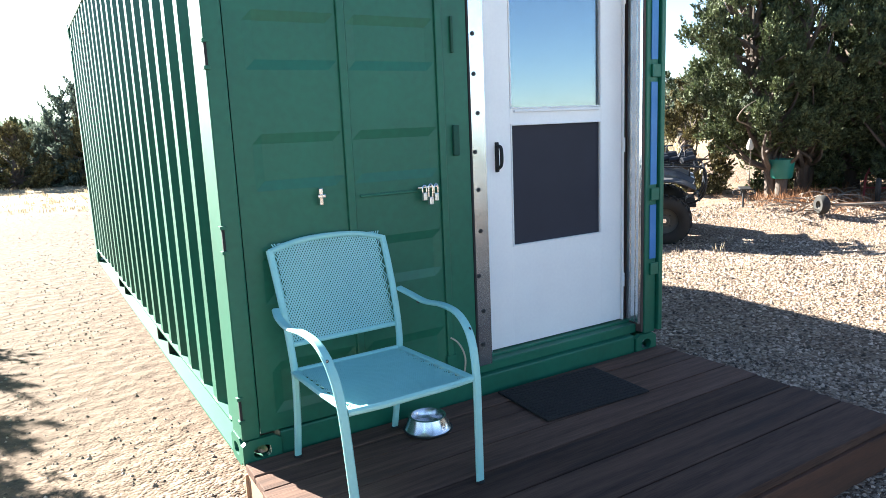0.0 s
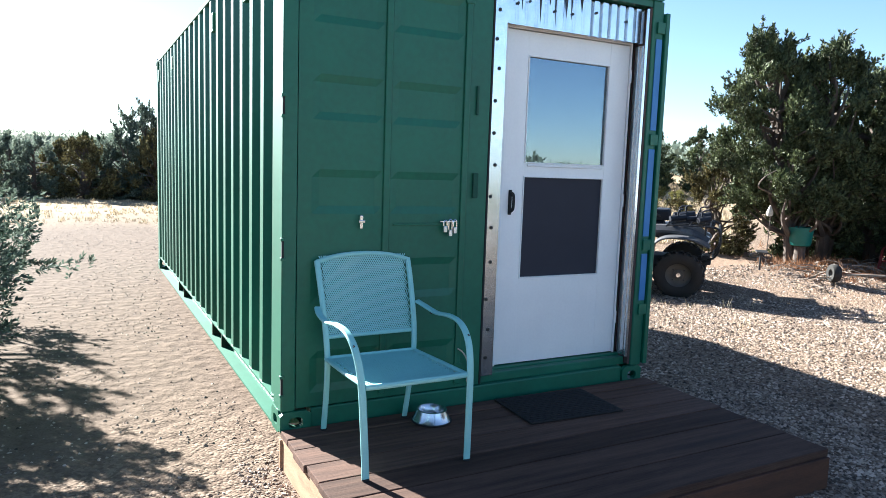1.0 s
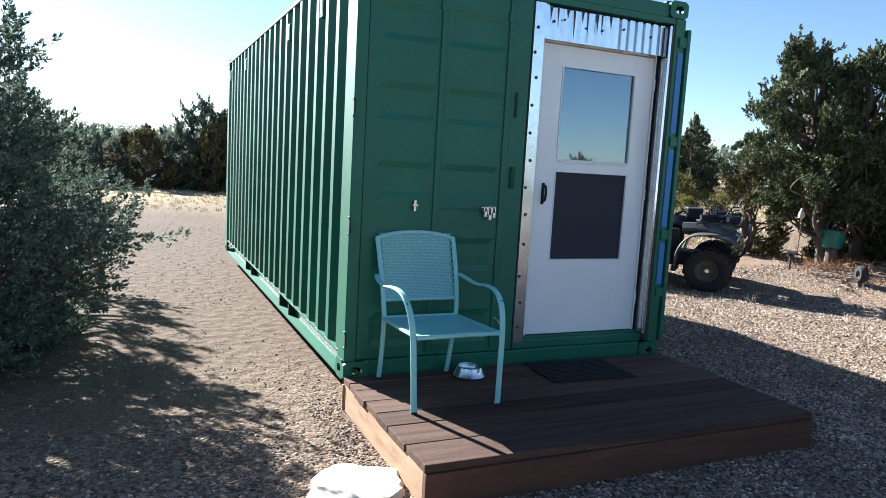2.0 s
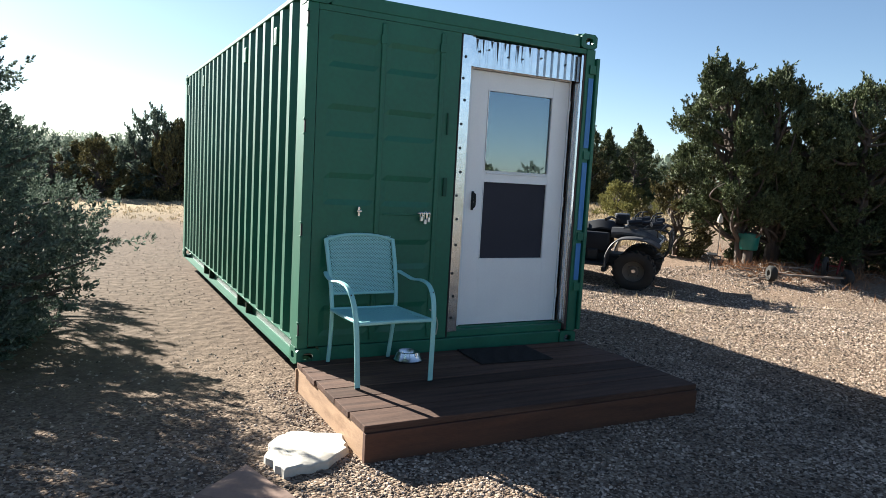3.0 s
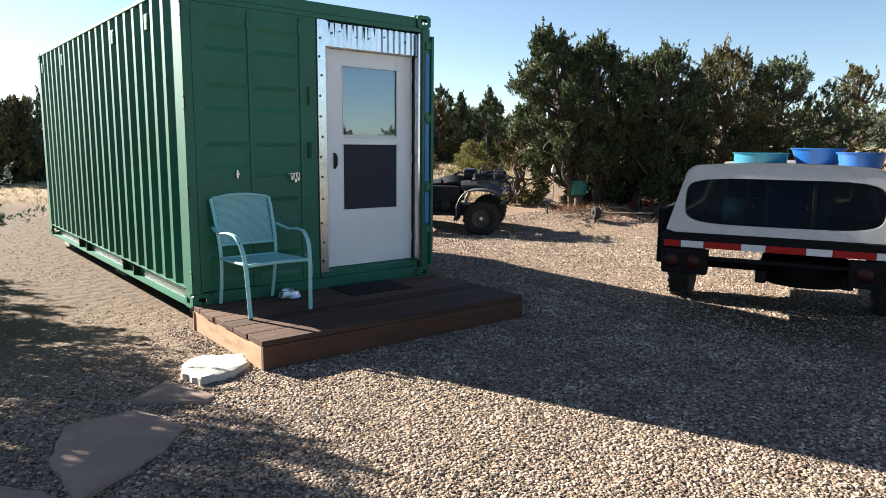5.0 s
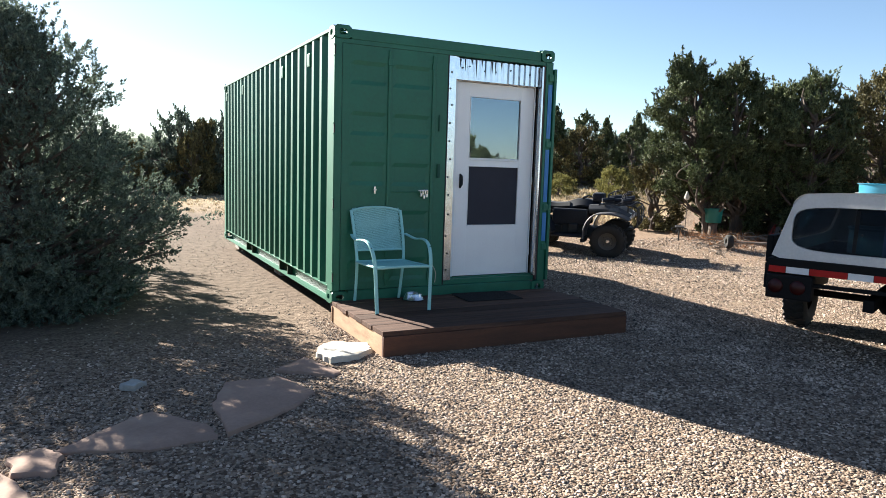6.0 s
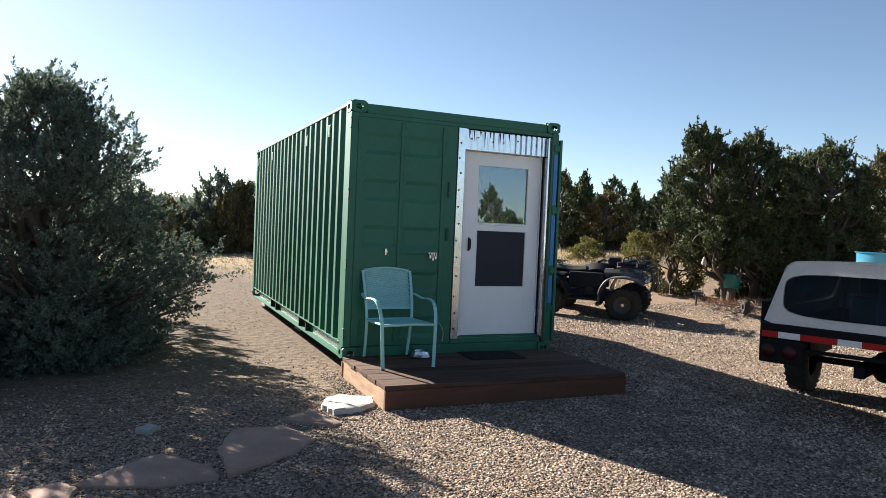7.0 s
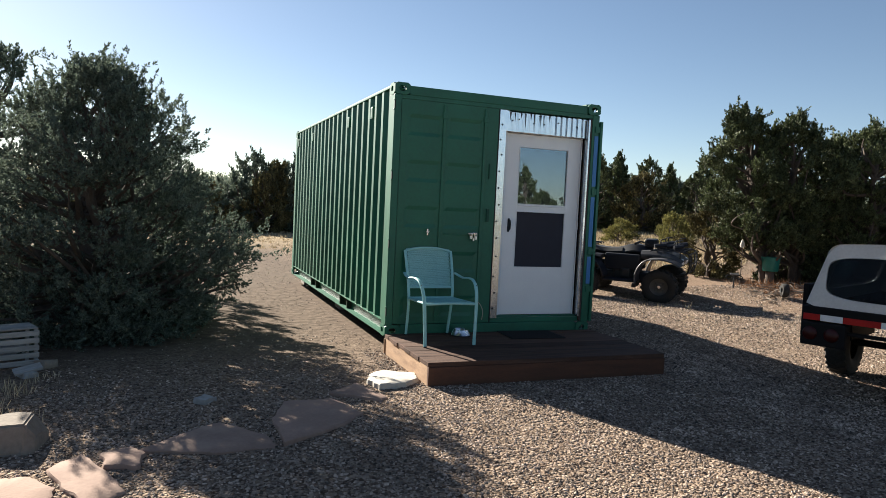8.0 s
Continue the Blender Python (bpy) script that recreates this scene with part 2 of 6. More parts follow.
# ---------- the ground ----------
def ground_material():
    m = mat("gravel_and_sand", (0.168, 0.125, 0.094), (0.086, 0.063, 0.048), 9, 75, 0.95, bump=0.0, spec=0.06)
    n, l = m.node_tree.nodes, m.node_tree.links
    bsdf = n["Principled BSDF"]
    co = n.new("ShaderNodeTexCoord")
    # pebbles: cells with dark seams and a tone of their own
    vor = n.new("ShaderNodeTexVoronoi")
    vor.inputs["Scale"].default_value = 54
    l.new(co.outputs["Object"], vor.inputs["Vector"])
    tone = n.new("ShaderNodeValToRGB")
    e = tone.color_ramp.elements
    e[0].position, e[1].position = 0.0, 1.0
    e[0].color, e[1].color = (0.070, 0.047, 0.034, 1), (0.36, 0.275, 0.205, 1)
    mid = e.new(0.5)
    mid.color = (0.200, 0.143, 0.104, 1)
    sep = n.new("ShaderNodeSeparateColor")
    l.new(vor.outputs["Color"], sep.inputs[0])
    l.new(sep.outputs[0], tone.inputs[0])
    # smooth sand shows in broad patches, above all on the way along the container
    pos = n.new("ShaderNodeSeparateXYZ")
    l.new(co.outputs["Object"], pos.inputs[0])
    way = n.new("ShaderNodeMapRange")
    way.inputs["From Min"].default_value, way.inputs["From Max"].default_value = -1.6, 2.4
    l.new(pos.outputs["Y"], way.inputs["Value"])
    pn = n.new("ShaderNodeTexNoise")
    pn.inputs["Scale"].default_value, pn.inputs["Detail"].default_value = 0.8, 6
    l.new(co.outputs["Object"], pn.inputs["Vector"])
    pm = n.new("ShaderNodeMath")
    pm.operation = "MULTIPLY_ADD"
    pm.inputs[1].default_value = 1.1
    l.new(pn.outputs["Fac"], pm.inputs[0])
    beside = n.new("ShaderNodeMapRange")
    beside.inputs["From Min"].default_value, beside.inputs["From Max"].default_value = 1.2, 0.2
    l.new(pos.outputs["X"], beside.inputs["Value"])
    both = n.new("ShaderNodeMath")
    both.operation = "MULTIPLY"
    l.new(way.outputs[0], both.inputs[0])
    l.new(beside.outputs[0], both.inputs[1])
    l.new(both.outputs[0], pm.inputs[2])
    pr = n.new("ShaderNodeMapRange")
    pr.inputs["From Min"].default_value, pr.inputs["From Max"].default_value = 0.55, 1.3
    l.new(pm.outputs[0], pr.inputs["Value"])
    sand = n.new("ShaderNodeMix")
    sand.data_type = "RGBA"
    l.new(pr.outputs[0], sand.inputs["Factor"])
    l.new(tone.outputs[0], sand.inputs["A"])
    base = bsdf.inputs["Base Color"].links[0].from_socket
    l.new(base, sand.inputs["B"])
    # dry field far off
    ln = n.new("ShaderNodeVectorMath")
    ln.operation = "LENGTH"
    l.new(co.outputs["Object"], ln.inputs[0])
    far = n.new("ShaderNodeMapRange")
    far.inputs["From Min"].default_value, far.inputs["From Max"].default_value = 13, 22
    l.new(ln.outputs["Value"], far.inputs["Value"])
    field = n.new("ShaderNodeMix")
    field.data_type = "RGBA"
    field.inputs["B"].default_value = (0.33, 0.255, 0.16, 1)
    l.new(far.outputs[0], field.inputs["Factor"])
    l.new(sand.outputs["Result"], field.inputs["A"])
    wood = n.new("ShaderNodeMapRange")
    wood.inputs["From Min"].default_value, wood.inputs["From Max"].default_value = 60, 130
    l.new(ln.outputs["Value"], wood.inputs["Value"])
    scrub = n.new("ShaderNodeMix")
    scrub.data_type = "RGBA"
    scrub.inputs["B"].default_value = (0.07, 0.085, 0.05, 1)
    l.new(wood.outputs[0], scrub.inputs["Factor"])
    l.new(field.outputs["Result"], scrub.inputs["A"])
    # bare reddish soil and litter under the junipers
    away = n.new("ShaderNodeVectorMath")
    away.operation = "DISTANCE"
    away.inputs[1].default_value = (8.6, 2.9, 0.4)
    l.new(co.outputs["Object"], away.inputs[0])
    soil_noise = n.new("ShaderNodeMath")
    soil_noise.operation = "MULTIPLY_ADD"
    soil_noise.inputs[1].default_value = 2.2
    l.new(pn.outputs["Fac"], soil_noise.inputs[0])
    l.new(away.outputs["Value"], soil_noise.inputs[2])
    soil_r = n.new("ShaderNodeMapRange")
    soil_r.inputs["From Min"].default_value, soil_r.inputs["From Max"].default_value = 3.4, 2.2
    l.new(soil_noise.outputs[0], soil_r.inputs["Value"])
    soil = n.new("ShaderNodeMix")
    soil.data_type = "RGBA"
    soil.inputs["B"].default_value = (0.26, 0.180, 0.128, 1)
    l.new(soil_r.outputs[0], soil.inputs["Factor"])
    l.new(scrub.outputs["Result"], soil.inputs["A"])
    l.new(soil.outputs["Result"], bsdf.inputs["Base Color"])
    bp = n.new("ShaderNodeBump")
    bp.inputs["Strength"].default_value, bp.inputs["Distance"].default_value = 0.9, 0.02
    bp.invert = True
    l.new(vor.outputs["Distance"], bp.inputs["Height"])
    ease = n.new("ShaderNodeMath")
    ease.operation = "MULTIPLY_ADD"
    ease.inputs[1].default_value, ease.inputs[2].default_value = -0.8, 0.9
    l.new(pr.outputs[0], ease.inputs[0])
    l.new(ease.outputs[0], bp.inputs["Strength"])
    bp2 = n.new("ShaderNodeBump")
    bp2.inputs["Strength"].default_value, bp2.inputs["Distance"].default_value = 0.65, 0.055
    lump = n.new("ShaderNodeTexNoise")
    lump.inputs["Scale"].default_value, lump.inputs["Detail"].default_value = 9, 8
    l.new(co.outputs["Object"], lump.inputs["Vector"])
    l.new(lump.outputs["Fac"], bp2.inputs["Height"])
    l.new(bp.outputs[0], bp2.inputs["Normal"])
    l.new(bp2.outputs[0], bsdf.inputs["Normal"])
    return m


GRAVEL_GROUND = ground_material()
us = np.linspace(-1, 1, 281)
axis = 6.0 * np.sinh(6.1 * us)
gx, gy = np.meshgrid(axis, axis, indexing="ij")
gverts = np.stack([gx, gy, ground_height(gx, gy)], -1).reshape(-1, 3)
ij = np.arange(281 * 281).reshape(281, 281)
gfaces = np.stack([ij[:-1, :-1], ij[1:, :-1], ij[1:, 1:], ij[:-1, 1:]], -1).reshape(-1, 4)
ground = new("ground", cloud("ground", gverts, gfaces, GRAVEL_GROUND))
ground.data.shade_smooth()
tagged(ground, "pale tan gravel and sand yard, worn bare beside the container", "ground", kind="structure")

PEBBLE = mat("loose_pebble", (0.43, 0.335, 0.265), (0.105, 0.078, 0.060), 3, 40, 0.75, bump=0.1, island=0.85, spec=0.25)


def pebbles(name, count, x0, x1, y0, y1, small, large, seed, label, keep=None, plain=False):
    """Loose stones strewn over a stretch of ground, one joined object; plain: five-sided ones for the distance."""
    rng = np.random.default_rng(seed)
    x, y = rng.uniform(x0, x1, count), rng.uniform(y0, y1, count)
    ok = ~((x > 0.0) & (x < 2.5) & (y > -1.32) & (y < 6.1))
    if keep is not None:
        ok &= keep(x, y, rng)
    x, y = x[ok], y[ok]
    n = len(x)
    r = small + (large - small) * rng.random(n) ** 2.5
    octa = np.array([(1, 0, 0), (0, 1, 0), (-1, 0, 0), (0, -1, 0), (0.15, 0.1, 0.75), (0.5, 0.6, 0.45), (-0.55, 0.5, 0.5), (-0.5, -0.55, 0.42), (0.55, -0.5, 0.5)])
    tris = np.array([(0, 1, 5), (1, 2, 6), (2, 3, 7), (3, 0, 8), (0, 5, 8), (1, 6, 5), (2, 7, 6), (3, 8, 7), (4, 8, 5), (4, 5, 6), (4, 6, 7), (4, 7, 8)])
    if plain:
        octa = np.array([(math.cos(1.2566 * k), math.sin(1.2566 * k), 0.0) for k in range(5)] + [(0.1, 0.1, 0.75)])
        tris = np.array([(k, (k + 1) % 5, 5) for k in range(5)])
    k = len(octa)
    v = octa[None] * (r[:, None, None] * rng.uniform(0.65, 1.25, (n, k, 3)))
    a = rng.uniform(0, 6.283, n)
    c, s = np.cos(a)[:, None], np.sin(a)[:, None]
    vx, vy = v[..., 0] * c - v[..., 1] * s * 0.7, v[..., 0] * s + v[..., 1] * c * 0.7
    vz = v[..., 2] * 0.95 - r[:, None] * 0.1
    verts = np.stack([vx + x[:, None], vy + y[:, None], vz + ground_height(x, y)[:, None]], -1).reshape(-1, 3)
    faces = (tris[None] + k * np.arange(n)[:, None, None]).reshape(-1, 3)
    return tagged(new(name, cloud(name, verts, faces, PEBBLE)), label, "gravel", kind="stuff")


pebbles("gravel", 98000, -3.0, 3.6, -5.2, 0.2, 0.0055, 0.0175, 3, "loose pale tan gravel pebbles strewn over the yard",
        lambda x, y, g: g.random(len(x)) < np.where(x < -0.2, np.clip(0.75 - 0.42 * (y + 1.7), 0.06, 0.9), 0.9))
pebbles("gravel", 38000, 2.5, 8.6, -3.6, 3.4, 0.010, 0.027, 4, "coarser loose gravel pebbles beyond the container", plain=True)
pebbles("gravel", 22000, -4.5, 1.0, 0.4, 17.0, 0.006, 0.019, 5, "thin scatter of small stones on the sandy way",
        lambda x, y, g: g.random(len(x)) < np.clip(1.15 - y / 17.0, 0.05, 1) * (0.35 + 0.65 * (np.sin(x * 1.9 + 0.7 * y) * np.cos(y * 1.3 - x) > -0.2)), plain=True)


def slab(name, x, y, pts, z0, z1, material, label, category, group="", tilt=(0, 0), seed=1):
    """A flat stone with an uneven outline."""
    rng = random.Random(seed)
    bm = B()
    ring = []
    n = len(pts)
    for i in range(n):
        ax, ay = pts[i]
        bx, by = pts[(i + 1) % n]
        for k in range(5):
            f = k / 5
            ring.append((ax + (bx - ax) * f + rng.uniform(-0.012, 0.012), ay + (by - ay) * f + rng.uniform(-0.012, 0.012)))
    low = [bm.verts.new((px * 1.02, py * 1.02, z0)) for px, py in ring]
    mid = [bm.verts.new((px * 1.01, py * 1.01, z1 - 0.012 + rng.uniform(-0.004, 0.004))) for px, py in ring]
    top = [bm.verts.new((px * 0.95, py * 0.95, z1 - 0.002)) for px, py in ring]
    inn = [bm.verts.new((px * 0.5, py * 0.5, z1 + rng.uniform(0, 0.003))) for px, py in ring]
    m = len(ring)
    for a, b in ((low, mid), (mid, top), (top, inn)):
        for k in range(m):
            bm.faces.new((a[k], a[(k + 1) % m], b[(k + 1) % m], b[k]))
    bm.faces.new(inn)
    bm.faces.new(low[::-1])
    ob = link(name, bm, material, True)
    ob.matrix_world = pose(x, y, gz(x, y), tilt[0], tilt[1], 0)
    return tagged(ob, label, category, group)


WHITE_STONE = mat("pale_limestone", (0.52, 0.48, 0.42), (0.40, 0.365, 0.31), 5, 40, 0.85, bump=0.5, stain=(0.42, 0.36, 0.28), stain_scale=3)
PINK_STONE = mat("pink_flagstone", (0.32, 0.212, 0.162), (0.24, 0.155, 0.118), 4, 50, 0.85, bump=0.4, spread=0.1, stain=(0.36, 0.25, 0.19), stain_scale=2.5)


# ---------- shipping container ----------
CW, CL, CH, CZ = 2.438, 6.058, 2.591, 0.17


# dark brown-green that stands for the shade inside the fork pockets
POCKET_DARK = mat("dark_pocket_opening", (0.050, 0.052, 0.034), (0.020, 0.034, 0.024), 5, 60, 0.9, bump=0.3, spec=0.1, stain=(0.10, 0.078, 0.055), stain_scale=3)


def plate_with_hole(bm, o, u, v, n, w, h, hw, hh, thick):
    """A plate from corner o along u and v with an oval hole through it along n."""
    o, u, v, n = Vector(o), Vector(u), Vector(v), Vector(n)
    k = 16
    rings = []
    for depth in (0.0, thick):
        outer, inner = [], []
        for i in range(k):
            a = 2 * math.pi * (i + 0.5) / k
            c, s = math.cos(a), math.sin(a)
            f = 1.0 / max(abs(c), abs(s))
            outer.append(bm.verts.new(o + u * (w / 2 + c * f * w / 2) + v * (h / 2 + s * f * h / 2) + n * depth))
            e = (abs(c) ** 3 + abs(s) ** 3) ** (-1 / 3)
            inner.append(bm.verts.new(o + u * (w / 2 + c * e * hw / 2) + v * (h / 2 + s * e * hh / 2) + n * depth))
        rings.append((outer, inner))
    (o0, i0), (o1, i1) = rings
    for i in range(k):
        j = (i + 1) % k
        bm.faces.new((o0[i], o0[j], i0[j], i0[i]))
        bm.faces.new((o1[i], i1[i], i1[j], o1[j]))
        bm.faces.new((o0[i], o1[i], o1[j], o0[j]))
        bm.faces.new((i0[i], i0[j], i1[j], i1[i]))


def casting(parent, x, y, z, sx, sy, sz):
    """A corner casting: thick plates with oval holes, standing at the outer corner (x, y, z)."""
    bm = B()
    a, b, c, t = 0.162, 0.178, 0.118, 0.028
    xi, yi, zi = -sx, -sy, -sz
    plate_with_hole(bm, (x, y, z), (xi, 0, 0), (0, 0, zi), (0, yi, 0), a, c, 0.075, 0.055, t)
    plate_with_hole(bm, (x, y + yi * t, z), (0, yi, 0), (0, 0, zi), (xi, 0, 0), b - t, c, 0.075, 0.052, t)
    plate_with_hole(bm, (x + xi * t, y + yi * t, z), (xi, 0, 0), (0, yi, 0), (0, 0, zi), a - t, b - t, 0.06, 0.1, t)
    part("corner_casting", bm, GREEN, parent)


def corrugated(parent, x, out, name, y0, y1, z0, z1):
    """A side wall of pressed trapezoid ribs; out is the way it faces along x."""
    bm = B()
    pitch, prof = 0.278, ((0.0, 0.0), (0.072, 0.0), (0.140, 1.0), (0.210, 1.0), (0.278, 0.0))
    n = int(round((y1 - y0) / pitch))
    k = (y1 - y0) / (n * pitch)
    line = []
    for i in range(n):
        for a, d in prof[:-1]:
            line.append((y0 + (i * pitch + a) * k, d * 0.036))
    line.append((y1, 0.0))
    outer = [[bm.verts.new((x - out * d, y, z)) for y, d in line] for z in (z0, z1)]
    inner = [[bm.verts.new((x - out * (d + 0.003), y, z)) for y, d in line] for z in (z0, z1)]
    for i in range(len(line) - 1):
        bm.faces.new((outer[0][i], outer[0][i + 1], outer[1][i + 1], outer[1][i]))
        bm.faces.new((inner[0][i], inner[1][i], inner[1][i + 1], inner[0][i + 1]))
        bm.faces.new((outer[1][i], outer[1][i + 1], inner[1][i + 1], inner[1][i]))
        bm.faces.new((outer[0][i], inner[0][i], inner[0][i + 1], outer[0][i + 1]))
    part(name, bm, GREEN, parent)


box_unit = thing("shipping_container", pose(0, 0, CZ), "green painted steel shipping container with ribbed sides, raised on blocks", "container")
for sx, x in ((-1, 0.0), (1, CW)):
    for sy, y in ((-1, 0.0), (1, CL)):
        for sz, z in ((-1, 0.0), (1, CH)):
            casting(box_unit, x, y, z, sx, sy, sz)
corrugated(box_unit, 0.010, -1, "side_wall", 0.155, CL - 0.155, 0.155, CH - 0.045)
corrugated(box_unit, CW - 0.010, 1, "side_wall", 0.155, CL - 0.155, 0.155, CH - 0.045)
for x0, x1 in ((0.004, 0.058), (CW - 0.058, CW - 0.004)):
    part("top_rail", box(B(), x0, x1, 0.178, CL - 0.178, CH - 0.045, CH - 0.016, 0.005), GREEN, box_unit)
    for y0, y1, deep in ((0.006, 0.158, 1), (CL - 0.158, CL - 0.006, 0)):
        part("corner_post", box(B(), x0 - (0.035 if x0 > 1 else 0), x1 + (0.02 if x0 < 1 else 0), y0, y1, 0.118, CH - 0.118, 0.006), GREEN, box_unit)
for sx, x in ((1, 0.0), (-1, CW)):
    # bottom rail: a channel, its two lips standing out from the web
    bm = B()
    a, b = sorted((x + sx * 0.004, x + sx * 0.095))
    c, d = sorted((x + sx * 0.0895, x + sx * 0.095))
    box(bm, a, b, 0.178, CL - 0.178, 0.147, 0.156)
    rail = part("bottom_rail", bm, GREEN, box_unit)
    part("rail_web", box(B(), c, d, 0.178, CL - 0.178, 0.0145, 0.1465), GREEN, rail)
    part("rail_lip", box(B(), min(a, c), max(b, d), 0.178, CL - 0.178, 0.004, 0.014), GREEN, rail)
    for y in (2.00, 4.06):
        # fork pockets: shallow, the shade of the openings painted on as dark plates
        pocket = box(B(), min(x + sx * 0.030, x + sx * 0.0885), max(x + sx * 0.030, x + sx * 0.0885), y - 0.21, y - 0.185, 0.0145, 0.1465)
        box(pocket, min(x + sx * 0.030, x + sx * 0.0885), max(x + sx * 0.030, x + sx * 0.0885), y + 0.185, y + 0.21, 0.0145, 0.1465)
        box(pocket, min(x + sx * 0.084, x + sx * 0.0885), max(x + sx * 0.084, x + sx * 0.0885), y - 0.184, y + 0.184, 0.0145, 0.1465)
        part("fork_pocket", pocket, POCKET_DARK, rail, "fork pocket closed by a plate coloured as its dark opening")
# lashing rings under the top rail, and square vent hoods on the side
for y in (0.87, 1.98, 4.40, 5.73):
    bm = B()
    box(bm, 0.000, 0.040, y - 0.045, y + 0.045, 2.305, 2.435, 0.004)
    box(bm, -0.0025, 0.001, y - 0.030, y + 0.030, 2.32, 2.42, 0.001)
    part("vent_hood", bm, GREEN, box_unit)
roof = B()
for i in range(24):
    y = 0.18 + i * 0.236
    box(roof, 0.058, CW - 0.058, y, y + 0.12, CH - 0.050, CH - 0.026, 0.008)
box(roof, 0.058, CW - 0.058, 0.1, CL - 0.1, CH - 0.062, CH - 0.049)
part("roof", roof, GREEN, box_unit)
part("end_wall", box(B(), 0.08, CW - 0.08, CL - 0.06, CL - 0.02, 0.05, CH - 0.05, 0.004), GREEN, box_unit)
floor_frame = B()
box(floor_frame, 0.100, CW - 0.100, 0.10, CL - 0.07, 0.115, 0.150)
for i in range(18):
    box(floor_frame, 0.10, CW - 0.10, 0.25 + i * 0.32, 0.30 + i * 0.32, 0.012, 0.114)
part("floor_frame", floor_frame, DARK_STEEL, box_unit)
part("header", box(box(B(), 0.163, CW - 0.163, 0.014, 0.085, 2.4735, CH - 0.024, 0.006), 0.079, CW - 0.094, 0.014, 0.085, 2.434, 2.4725), GREEN, box_unit)
part("door_sill", box(B(), 0.163, CW - 0.163, 0.012, 0.10, 0.004, 0.122, 0.008), GREEN, box_unit)
for z in (0.255, 0.955, 1.655, 2.365):
    # hinge at the post's outer corner: black bar painting the slot's shade, between two knuckles
    hinge = part("hinge", box(B(), 0.0015, 0.012, -0.0015, 0.010, z - 0.0415, z + 0.0415), BLACK_RUBBER, box_unit, "black bar standing in for the shaded hinge slot")
    for k in (z - 0.049, z + 0.049):
        part("knuckle", box(B(), -0.004, 0.020, -0.004, 0.022, k - 0.007, k + 0.007, 0.002), GREEN, hinge, "green painted knuckle")


def pressed_panel(x_cuts, z_cuts, y0, depth):
    """A door skin with recessed bays. Cuts: pairs of low and high edges of the bays."""
    s = 0.040
    xs, zs = [0.084], [0.128]
    for a, b in x_cuts:
        xs += [a, a + s, b - s, b]
    for a, b in z_cuts:
        zs += [a, a + s, b - s, b]
    xs.append(1.176)
    zs.append(2.432)

    def inside(v, cuts):
        return any(a + s - 1e-6 <= v <= b - s + 1e-6 for a, b in cuts)
    bm = B()
    g = [[bm.verts.new((x, y0 + (depth if inside(x, x_cuts) and inside(z, z_cuts) else 0.0), z)) for z in zs] for x in xs]
    for i in range(len(xs) - 1):
        for j in range(len(zs) - 1):
            bm.faces.new((g[i][j], g[i + 1][j], g[i + 1][j + 1], g[i][j + 1]))
    back = [bm.verts.new((x, y0 + 0.06, z)) for x, z in ((0.084, 0.128), (1.176, 0.128), (1.176, 2.432), (0.084, 2.432))]
    bm.faces.new(back)
    lo = [g[i][0] for i in range(len(xs))]
    hi = [g[i][-1] for i in range(len(xs))]
    bm.faces.new(lo + [back[1], back[0]])
    bm.faces.new(hi[::-1] + [back[3], back[2]])
    bm.faces.new([g[0][j] for j in range(len(zs))] + [back[3], back[0]])
    bm.faces.new([g[-1][j] for j in range(len(zs))][::-1] + [back[1], back[2]])
    return bm


leaf = part("door_leaf", pressed_panel([(0.155, 0.535), (0.582, 1.000)], [(0.20, 0.42), (0.67, 0.89), (1.13, 1.355), (1.60, 1.825), (2.07, 2.29)], 0.020, 0.009), GREEN, box_unit)
# what is left of the lock rods: two flat uprights with brackets
for x in (0.558, 1.025):
    bm = box(B(), x - 0.019, x + 0.019, 0.008, 0.0195, 0.15, 2.41, 0.007)
    for z in (0.24, 2.30):
        box(bm, x - 0.026, x + 0.026, 0.004, 0.0190, z - 0.030, z + 0.030, 0.003)
    part("lock_rod_guide", bm, GREEN, leaf)
# raised boxes whose darker green paints in the shade of a recess
part("lock_bracket", box(B(), 1.080, 1.112, 0.002, 0.0195, 1.22, 1.36, 0.004), RECESS_GREEN, leaf, "keeper bracket in dark green that imitates a shaded recess")
part("lock_bracket", box(B(), 1.086, 1.100, 0.006, 0.0195, 1.68, 1.84, 0.004), RECESS_GREEN, leaf, "keeper bracket in dark green that imitates a shaded recess")
part("handle_rest", box(B(), 0.60, 1.00, 0.010, 0.0195, 1.068, 1.080, 0.003), GREEN, leaf)
latch = B()
box(latch, 0.405, 0.422, -0.012, 0.0195, 1.055, 1.125, 0.003)
box(latch, 0.398, 0.432, -0.016, -0.004, 1.085, 1.100, 0.003)
part("latch", latch, STEEL, leaf, "bare steel latch stub")
part("door_seal", box(B(), 1.178, 1.190, 0.016, 0.070, 0.128, 2.432, 0.002), BLACK_RUBBER, leaf)
# the other leaf is swung right round against the side wall
part("open_door_leaf", box(B(), CW + 0.004, CW + 0.036, -0.012, 1.15, 0.128, 2.405, 0.005), GREEN, box_unit, "green door leaf swung open against the side wall")
for z0, z1 in ((1.67, 2.24), (0.985, 1.55), (0.56, 0.87)):
    part("bare_strip", box(B(), CW - 0.062, CW - 0.012, -0.0005, 0.0045, z0, z1, 0.001), BLUE_PAINT, box_unit, "older blue paint left bare between the hinges")
